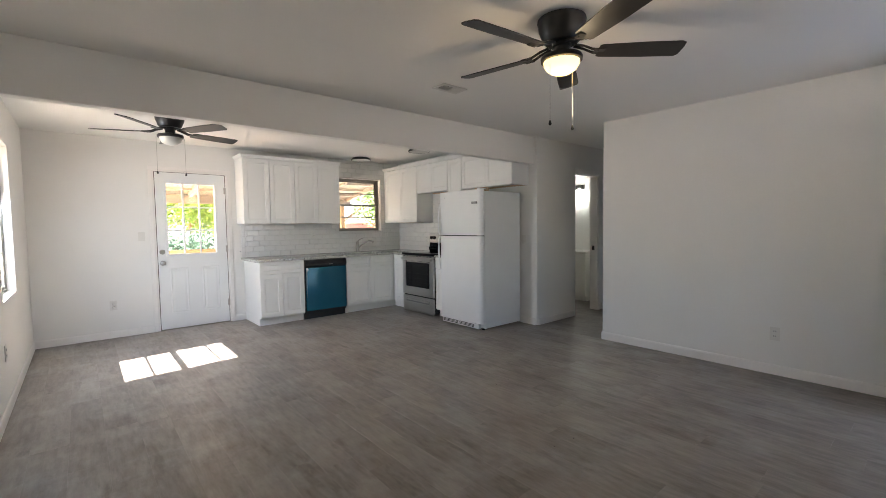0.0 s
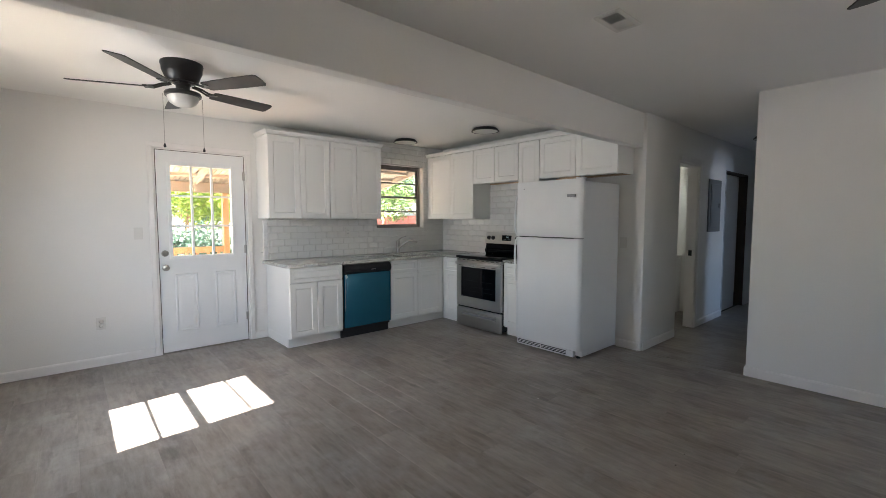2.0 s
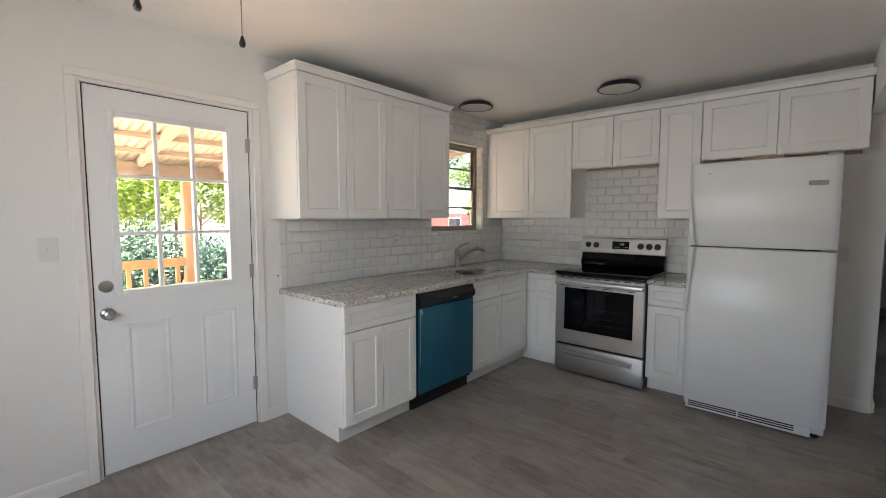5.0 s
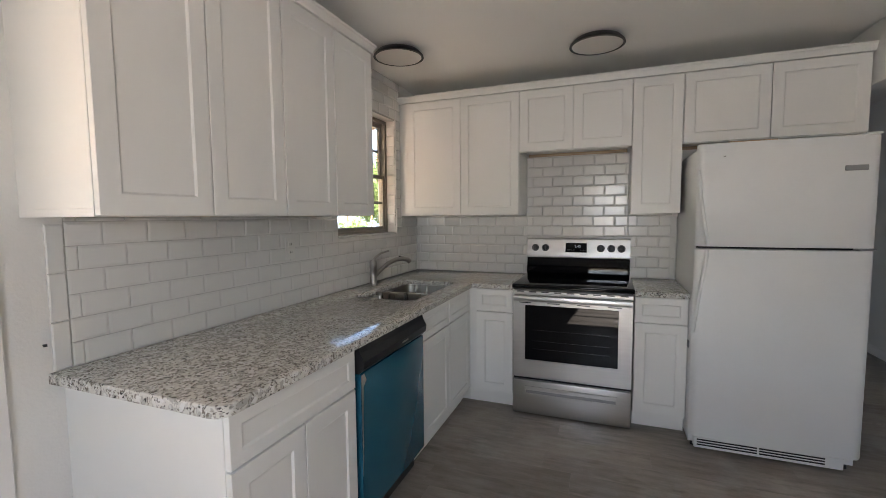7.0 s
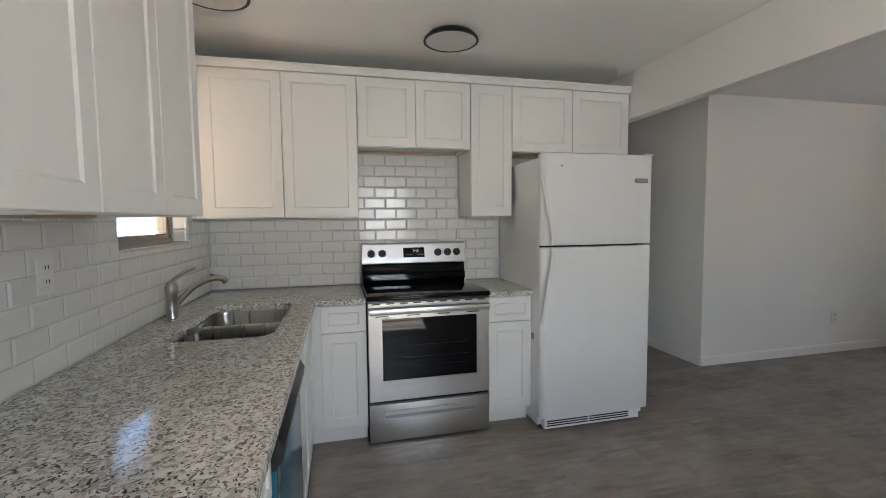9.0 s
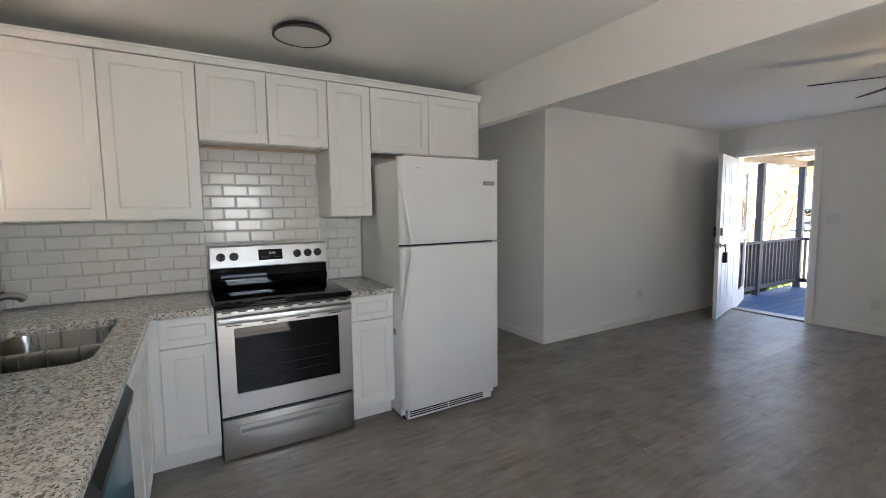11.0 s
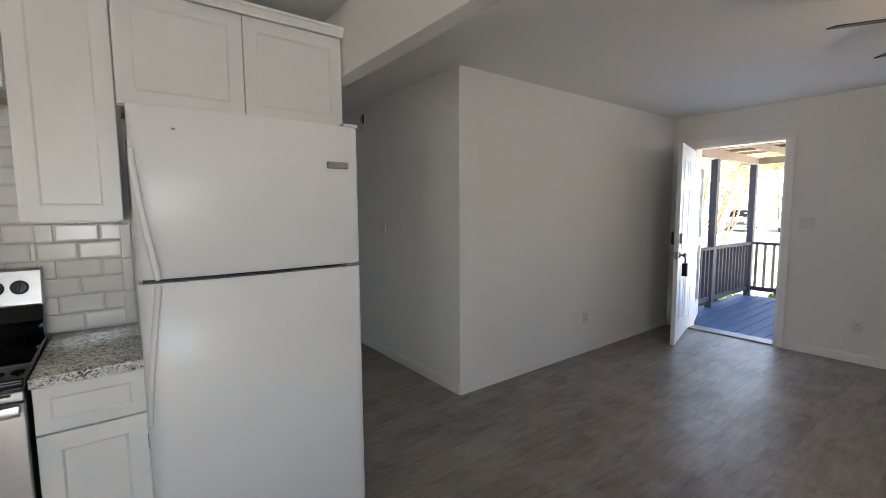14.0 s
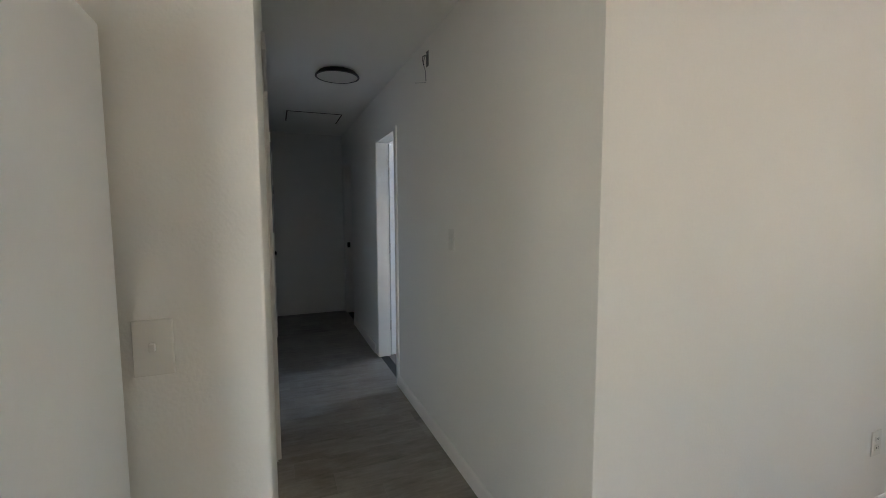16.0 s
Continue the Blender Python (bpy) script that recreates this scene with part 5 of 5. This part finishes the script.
# the roof's unseen west end is added to keep sunlight off the porch
pr = thing("porch_roof", pose(-1.35, -3.52, 2.10), "front porch roof with pale rafters and metal sheets, unseen west end added for shade", "roof", kind="structure")
part("beam", Box(0, 6.40, 0.26, 0.36, 0.0, 0.10), FENCEM, pr)
part("side_beam", Box(6.15, 6.25, 0.365, 3.15, 0.0, 0.10), FENCEM, pr)
for i in range(11):
    part("rafter", Box(0.05 + i * 0.635, 0.09 + i * 0.635, 0.0, 3.16, 0.105, 0.195), FENCEM, pr)
for i in range(6):
    part("purlin", Box(0, 6.65, 0.15 + i * 0.55, 0.19 + i * 0.55, 0.196, 0.235), FENCEM, pr)


def tin(w, d, pitch=0.076, amp=0.009):
    """Corrugated sheet, ridges along y."""
    bm = bmesh.new()
    n = int(w / pitch * 6)
    rows = []
    for i in range(n + 1):
        x = w * i / n
        z = amp * math.sin(2 * math.pi * x / pitch)
        rows.append([bm.verts.new((x, y, z + k)) for k in (0, 0.002) for y in (0, d)])
    for a, b in zip(rows, rows[1:]):
        bm.faces.new((a[0], b[0], b[1], a[1]))
        bm.faces.new((a[2], a[3], b[3], b[2]))
    return bm


part("tin_sheet", tin(6.65, 3.16), TINROOF, pr, smooth=True).matrix_basis = pose(0, 0, 0.245)

# back porch: corrugated roof over cedar railing
bp = porch("back_porch", -0.6, 5.0, 7.31, 9.75, -0.08, CEDAR, "back porch floor of cedar boards")
for i in range(17):
    part("plank", Box(0, 5.6, i * 0.1415, i * 0.1415 + bw, -0.030, 0, bevel=0.003), CEDAR, bp)
br = thing("back_porch_roof", pose(-0.8, 7.31, 2.42, -10, 0, 0), "back porch roof of corrugated sheets on pale rafters", "roof", kind="structure")
for i in range(8):
    part("rafter", Box(0.2 + i * 0.8, 0.25 + i * 0.8, 0, 2.7, -0.10, -0.012), RAFTER, br)
for i in range(6):
    part("purlin", Box(0, 6.0, 0.2 + i * 0.46, 0.24 + i * 0.46, -0.052, -0.011), RAFTER, br)
part("tin_sheet", tin(6.0, 2.75), TINROOF, br, smooth=True)
solo("porch_beam", Box(-0.7, 5.1, 9.62, 9.72, 1.80, 1.95), FENCEM, "weathered beam carrying the back porch roof", "beam")
for px in (-0.55, 2.255, 4.9):
    post(px, 9.67, -0.08, 1.80, CEDAR, "bare cedar porch post")
railing(-0.505, 9.67, 2.21, 9.67, -0.08, CEDAR, "bare cedar porch railing", step=0.15, h=1.02, top=0.09)
sr = thing("stair_railing", pose(2.255, 9.72, -0.45), "cedar stair railing beside the back porch", "railing")
part("handrail", tube(bmesh.new(), [(0, 0, 1.15), (0.05, 1.1, 0.5)], 0.035, 8), CEDAR, sr)
part("stair_post", Box(-0.04, 0.05, 1.05, 1.14, 0, 0.95), CEDAR, sr)


def leaves(bm, c, r, n, size, rng, flat=1.0):
    for _ in range(n):
        d = Vector((rng.gauss(0, 1), rng.gauss(0, 1), rng.gauss(0, 1))).normalized() * r * rng.random() ** 0.45
        d.z *= flat
        p = Vector(c) + d
        a = Vector((rng.gauss(0, 1), rng.gauss(0, 1), rng.gauss(0, 1))).normalized()
        b = a.orthogonal().normalized()
        s = size * (0.6 + 0.8 * rng.random())
        bm.faces.new([bm.verts.new(p + q) for q in (a * s, b * s * 0.45, a * -s, b * -s * 0.45)])


def tree(x, y, z, h, spread, leafm, label, seed, stems=1, n=1500, size=0.09, low=0.35):
    rng = random.Random(seed)
    th = thing("tree", pose(x, y, z), label, "tree")
    tr, cr = bmesh.new(), bmesh.new()
    for s in range(stems):
        a = 2 * math.pi * s / stems + rng.random()
        lean = 0.05 if stems == 1 else 0.25
        base = Vector((0.12 * math.cos(a) * (stems > 1), 0.12 * math.sin(a) * (stems > 1), 0))
        topv = Vector((math.cos(a) * h * lean, math.sin(a) * h * lean, h * 0.72))
        midv = base.lerp(topv, 0.5) + Vector((rng.gauss(0, 0.08), rng.gauss(0, 0.08), 0))
        tube(tr, [base, midv, topv], 0.035 * h / 3 / (1 + 0.6 * (stems > 1)), 8, taper=0.012)
        for k in range(6 if stems == 1 else 3):
            u = low + (1 - low) * rng.random()
            st = base.lerp(topv, u)
            b = rng.random() * 2 * math.pi
            en = st + Vector((math.cos(b), math.sin(b), 0.4 + 0.5 * rng.random())) * spread * (0.5 + 0.5 * rng.random())
            tube(tr, [st, st.lerp(en, 0.5) + Vector((0, 0, 0.08)), en], 0.016 * h / 3, 6, taper=0.006)
            leaves(cr, en, spread * (0.35 + 0.25 * rng.random()), n // (stems * 7), size, rng, 0.8)
        leaves(cr, topv, spread * 0.5, n // (stems * 5), size, rng, 0.8)
    part("trunk", tr, BARK, th)
    part("crown", cr, leafm, th)
    return th


tree(6.9, -6.4, -0.45, 4.2, 1.3, LEAF2, "many-stemmed crape myrtle with orange autumn leaves", 3, stems=9, n=9500, size=0.034)
tree(7.5, -40.0, -0.45, 8.0, 3.2, LEAF1, "broad green tree across the street", 5, n=9000, size=0.12)
tree(14.5, -41.0, -0.45, 9.0, 3.5, LEAF2, "yellowing tree across the street", 6, n=9000, size=0.12)
tree(0.5, -40.0, -0.45, 8.0, 3.0, LEAF1, "green tree across the street", 7, n=8000, size=0.12)
for i, (tx, ty, th_, sp_, lm) in enumerate(((-2.5, 19, 6.5, 2.6, LEAF1), (1.2, 22, 7.5, 3.0, LEAF1), (5.2, 20, 6.5, 2.6, LEAF1), (8.5, 17.5, 6.0, 2.6, LEAF1), (12.0, 20, 7.0, 3.0, LEAF1), (2.9, 17.5, 4.6, 2.0, LEAF3), (5.4, 18.5, 4.8, 2.2, LEAF3), (0.6, 18.0, 4.4, 2.0, LEAF3), (7.4, 19.0, 5.0, 2.2, LEAF3), (4.0, 22.5, 5.5, 2.6, LEAF1), (14.5, 26.5, 7.5, 3.0, LEAF1), (19.0, 27.5, 8.0, 3.2, LEAF1), (23.5, 26.5, 7.5, 3.0, LEAF1), (10.5, 14.5, 5.5, 1.9, LEAF1))):
    tree(tx, ty, -0.45, th_, sp_, lm, "leafy green tree in the back yard", 20 + i, n=8000, size=0.08, low=0.38)


def shrub(x, y, z, r, seed, label, leafm=LEAF1):
    rng = random.Random(seed)
    th = thing("shrub", pose(x, y, z), label, "shrub")
    cr, tr = bmesh.new(), bmesh.new()
    for k in range(9):
        a = rng.random() * 6.283
        en = Vector((math.cos(a) * r * 0.7, math.sin(a) * r * 0.7, r * (0.5 + 0.9 * rng.random())))
        tube(tr, [(0, 0, 0), en], 0.02, 5, taper=0.005)
        leaves(cr, en, r * 0.5, 420, 0.045, rng)
    part("stems", tr, BARK, th)
    part("foliage", cr, leafm, th)


for i, (sx, sy, sr_) in enumerate(((0.2, 12.6, 0.8), (1.85, 12.2, 1.0), (2.45, 12.2, 1.0), (3.0, 13.0, 0.95), (3.9, 13.4, 0.7), (5.0, 14.0, 0.9), (-1.8, 13.0, 0.9))):
    shrub(sx, sy, -0.45, sr_, 50 + i, "dark green shrub in the back yard", LEAF4)
for i, (sx, sy) in enumerate(((5.6, -3.8), (5.35, -2.6), (5.9, -3.0), (4.4, -4.0), (3.0, -3.9))):
    shrub(sx, sy, -0.5, 0.35, 70 + i, "low green plants beside the front porch")

# neighbouring house behind the yard
nh = thing("neighbour_house", pose(17.5, 21.5, -0.45), "low faded-red house with pale metal roof beyond the back yard", "house")
part("wall", Box(-5, 5, -3, 3, 0, 2.1), SIDING, nh)
rb = bmesh.new()
rv = [rb.verts.new(p) for p in ((-5.4, -3.4, 2.0), (5.4, -3.4, 2.0), (5.4, 3.4, 2.0), (-5.4, 3.4, 2.0), (-5.4, 0, 3.3), (5.4, 0, 3.3))]
for q in ((0, 1, 5, 4), (2, 3, 4, 5), (0, 4, 3), (1, 2, 5), (0, 3, 2, 1)):
    rb.faces.new([rv[i] for i in q])
part("roof", rb, TINROOF, nh)
for wx in (-3.0, 0.0, 3.0):
    wd = part("window", Box(wx - 0.5, wx + 0.5, -3.03, -2.99, 0.8, 1.8), PLASTIC, nh)
    part("pane", Box(wx - 0.44, wx + 0.44, -3.04, -3.031, 0.86, 1.74), BLACKG, wd)

BLUEWALL = mat("pale_blue_siding", (0.30, 0.42, 0.62), 0.75, vary=0.08)
sh = thing("neighbour_shed", pose(21.0, 17.0, -0.45), "pale blue shed beyond the side yard", "shed")
part("wall", Box(-2.2, 2.2, -2.5, 2.5, 0, 2.3), BLUEWALL, sh)
part("roof", Box(-2.5, 2.5, -2.8, 2.8, 2.301, 2.45), TINROOF, sh)
sdoor = part("door", Box(-2.23, -2.201, -0.5, 0.5, 0.0, 2.0), PLASTIC, sh)
part("door_knob", lathe(bmesh.new(), [(0, 0), (0.03, 0), (0.03, 0.04), (0, 0.04)], 10, -2.26, 0.4), NICKEL, sdoor)
for i, (tx, ty) in enumerate(((13.2, 12.6), (15.8, 15.2))):
    tree(tx, ty, -0.45, 4.2, 1.5, LEAF1, "young leafy tree in the side yard", 90 + i, n=6000, size=0.08, low=0.2)
for i, (sx, sy) in enumerate(((10.2, 11.6), (11.6, 12.9), (12.6, 13.6))):
    shrub(sx, sy, -0.45, 0.75, 95 + i, "bright green shrub in the side yard")


def car(x, y, rz, paint, label):
    th = thing("car", pose(x, y, -0.435, 0, 0, rz), label, "car")
    side = [(-2.2, 0.35), (-2.25, 0.75), (-1.9, 0.98), (-1.0, 1.05), (-0.35, 1.60), (1.3, 1.62), (2.0, 1.10), (2.25, 1.0), (2.25, 0.40), (2.1, 0.30), (-2.1, 0.30)]
    bm = bmesh.new()
    r = [[bm.verts.new((px, yy * (0.82 if pz > 1.2 else 1), pz)) for px, pz in side] for yy in (-0.9, 0.9)]
    for k in range(len(side)):
        bm.faces.new((r[0][k], r[0][(k + 1) % len(side)], r[1][(k + 1) % len(side)], r[1][k]))
    bm.faces.new(r[0]); bm.faces.new(r[1][::-1])
    bmesh.ops.bevel(bm, geom=list(bm.edges), offset=0.05, segments=2, affect='EDGES')
    part("body", bm, paint, th, smooth=True)
    wsb = bmesh.new()
    wv = [wsb.verts.new(p) for p in ((-1.0, -0.76, 1.085), (-0.42, -0.68, 1.57), (-0.42, 0.68, 1.57), (-1.0, 0.76, 1.085))]
    wsb.faces.new(wv)
    bmesh.ops.translate(wsb, verts=wsb.verts, vec=(-0.035, 0, 0.02))
    part("windscreen", wsb, BLACKG, th)
    for wx in (-1.4, 1.4):
        for wy in (-0.82, 0.82):
            wh = part("wheel", lathe(bmesh.new(), [(0, -0.1), (0.33, -0.1), (0.35, -0.07), (0.35, 0.07), (0.33, 0.1), (0, 0.1)], 20), BLACKP, th)
            wh.matrix_basis = pose(wx, wy, 0.35, 90, 0, 0)
            rm = part("rim", lathe(bmesh.new(), [(0, -0.106), (0.2, -0.106), (0.22, -0.101)], 16), NICKEL, wh)
    for wy in (-0.6, 0.6):
        part("headlight", Box(-2.27, -2.2, wy - 0.18, wy + 0.18, 0.68, 0.82, bevel=0.02), PLASTIC, th)
    part("grille", Box(-2.275, -2.2, -0.4, 0.4, 0.55, 0.72, bevel=0.02), BLACKP, th)
    part("bumper", Box(-2.30, -2.18, -0.85, 0.85, 0.34, 0.50, bevel=0.03), paint, th)
    return th


car(11.9, -35.2, -80, CARW, "white parked car across the street")
car(15.0, -34.0, -76, mat("car_paint_dark", (0.10, 0.13, 0.20), 0.25, coat=0.6), "dark blue parked car across the street")
pole = solo("utility_pole", lathe(bmesh.new(), [(0.16, 0), (0.13, 9.0), (0, 9.0)], 14), FENCEM, "pale wooden utility pole across the street", "pole", m=pose(9.6, -33.0, -0.45), smooth=True)
fn = thing("yard_fence", pose(-2.0, -36.0, -0.45), "weathered board fence across the street", "fence")
for i in range(60):
    part("board", Box(i * 0.18, i * 0.18 + 0.165, 0, 0.02, 0, 1.7), FENCEM, fn)

# ---- kitchen tiles ----
TW, TH, TG, TT = 0.1524, 0.0762, 0.0022, 0.008
TILES = {}


def tile_mesh(w, h):
    """A bevelled subway tile whose back lies on y = 0 and whose face looks along -y."""
    key = (round(w, 3), round(h, 3))
    if key not in TILES:
        bm = bmesh.new()
        e, f = (0.009, 0.009) if min(w, h) > 0.06 else (min(0.004, w * 0.2), min(0.004, h * 0.2))
        rings = [[bm.verts.new(p) for p in ((0, y, 0), (w, y, 0), (w, y, h), (0, y, h))] for y in (0, -0.005)]
        rings.append([bm.verts.new(p) for p in ((e, -TT, f), (w - e, -TT, f), (w - e, -TT, h - f), (e, -TT, h - f))])
        for a, b in zip(rings, rings[1:]):
            for i in range(4):
                bm.faces.new((a[i], a[(i + 1) % 4], b[(i + 1) % 4], b[i]))
        bm.faces.new(rings[-1])
        TILES[key] = mesh_of("tile", bm, TILE)
    return TILES[key]


def tiling(name, m, length, rects, label, start=0.0):
    """Subway tiles in running bond over rectangles (u0, u1, z0, z1) of a wall face."""
    th = thing(name, m, label, "tiling", kind="structure")
    gb = bmesh.new()
    for u0, u1, z0, z1 in rects:
        box(gb, u0, u1, -0.0025, -0.0006, z0, z1)
    part("grout", gb, GROUT, th)
    for u0, u1, z0, z1 in rects:
        row = 0
        zr = CT1 + 0.002
        while zr < z1 - 0.004:
            a, b = max(zr, z0), min(zr + TH, z1)
            if b - a > 0.012:
                u = start - (TW + TG) * (0.5 if row % 2 else 0) - 2 * TW
                while u < u1:
                    c, d = max(u, u0), min(u + TW, u1)
                    if d - c > 0.012:
                        t = new("tile", tile_mesh(d - c, b - a))
                        t.parent = th
                        t.matrix_basis = pose(c, -0.002, a)
                    u += TW + TG
            zr += TH + TG
            row += 1
    return th


# back wall: splash, window surround
tiling("wall_tiles_back", pose(2.035, YB, 0), 2.72, [(0.022, 1.343, CT1, UP0), (1.343, 1.505, CT1, CZ), (2.325, 2.41, CT1, CZ), (2.41, 2.715, CT1, UP0), (1.505, 2.325, CT1, 1.243), (1.505, 2.325, 2.147, CZ)], "white bevelled subway tiles on the back wall", start=0.052)
tiling("wall_tiles_range", pose(XR, YB - 0.012, 0, 0, 0, -90), 2.1, [(0.0, 0.992, CT1, UP0), (0.992, 1.752, CT1, 1.842), (1.752, 2.045, CT1, UP0)], "white bevelled subway tiles behind the range", start=0.03)
eg = thing("tile_edging", pose(2.004, YB, 0), "upright white tile edging at the end of the splash", "tiling", kind="structure")
for i in range(4):
    h = min(TW, UP0 - (CT1 + 0.002 + i * (TW + TG)))
    if h > 0.02:
        t = new("tile", tile_mesh(0.050, h))
        t.parent = eg
        t.matrix_basis = pose(0.0, -0.002, CT1 + 0.002 + i * (TW + TG))
eg2 = thing("tile_edging", pose(XR, 5.083, 0, 0, 0, -90), "upright white tile edging beside the fridge", "tiling", kind="structure")
for i in range(4):
    h = min(TW, UP0 - (CT1 + 0.002 + i * (TW + TG)))
    if h > 0.02:
        t = new("tile", tile_mesh(0.042, h))
        t.parent = eg2
        t.matrix_basis = pose(0.002, -0.002, CT1 + 0.002 + i * (TW + TG))
rv_t = thing("window_reveal_tiles", pose(4.36, YB, 1.245), "white tiles lining the kitchen window reveal", "tiling", kind="structure")
for i in range(12):
    z = i * 0.0784
    if z + 0.0762 > 0.9:
        break
    t = new("tile", tile_mesh(0.073, 0.0762))
    t.parent = rv_t
    t.matrix_basis = pose(-0.002, 0.073, z, 0, 0, -90)
solo("window_sill", Box(3.545, 4.345, YB - 0.012, YB + 0.075, 1.2455, 1.256, bevel=0.003), TILE, "white tiled sill of the kitchen window", "window sill", kind="structure")

# ---- floor planks ----
PW, PL = 0.178, 1.22
PLK = {}


def plank_mesh(l, w):
    key = (round(l, 3), round(w, 3))
    if key not in PLK:
        bm = bmesh.new()
        b = 0.0007
        rings = [[bm.verts.new(p) for p in ((0, 0, -0.006), (l, 0, -0.006), (l, w, -0.006), (0, w, -0.006))], [bm.verts.new(p) for p in ((0, 0, -b), (l, 0, -b), (l, w, -b), (0, w, -b))], [bm.verts.new(p) for p in ((b, b, 0), (l - b, b, 0), (l - b, w - b, 0), (b, w - b, 0))]]
        for p, q in zip(rings, rings[1:]):
            for i in range(4):
                bm.faces.new((p[i], p[(i + 1) % 4], q[(i + 1) % 4], q[i]))
        bm.faces.new(rings[-1])
        PLK[key] = mesh_of("plank", bm, PLANK)
    return PLK[key]


prng = random.Random(11)


def lay(x0, x1, y0, y1):
    x = x0
    while x < x1 - 0.01:
        w = min(PW, x1 - x)
        y = y0 - prng.uniform(0.05, 1.15)
        while y < y1 - 0.01:
            a, b = max(y, y0), min(y + PL, y1)
            if b - a > 0.02:
                p = new("plank", plank_mesh(round(w, 3), round(b - a, 3)))
                p.parent = floor_base
                p.matrix_basis = pose(x, a, 0)
            y += PL
        x += PW


lay(XL - 0.01, XR - 0.001, YF - 0.02, YB)
lay(XR, HALL_E, HALL_S - 0.02, HALL_N + 0.06)
solo("floor_bath", Box(5.0, 7.19, HALL_N + 0.05, 6.2, -0.006, 0.0), PLANK, "grey wood-look floor of the bathroom", "floor", kind="structure")
solo("floor_bedroom", Box(6.3, HALL_E, 0.12, HALL_S - 0.10, -0.006, -0.0005), PLANK, "grey wood-look floor of the bedroom", "floor", kind="structure")
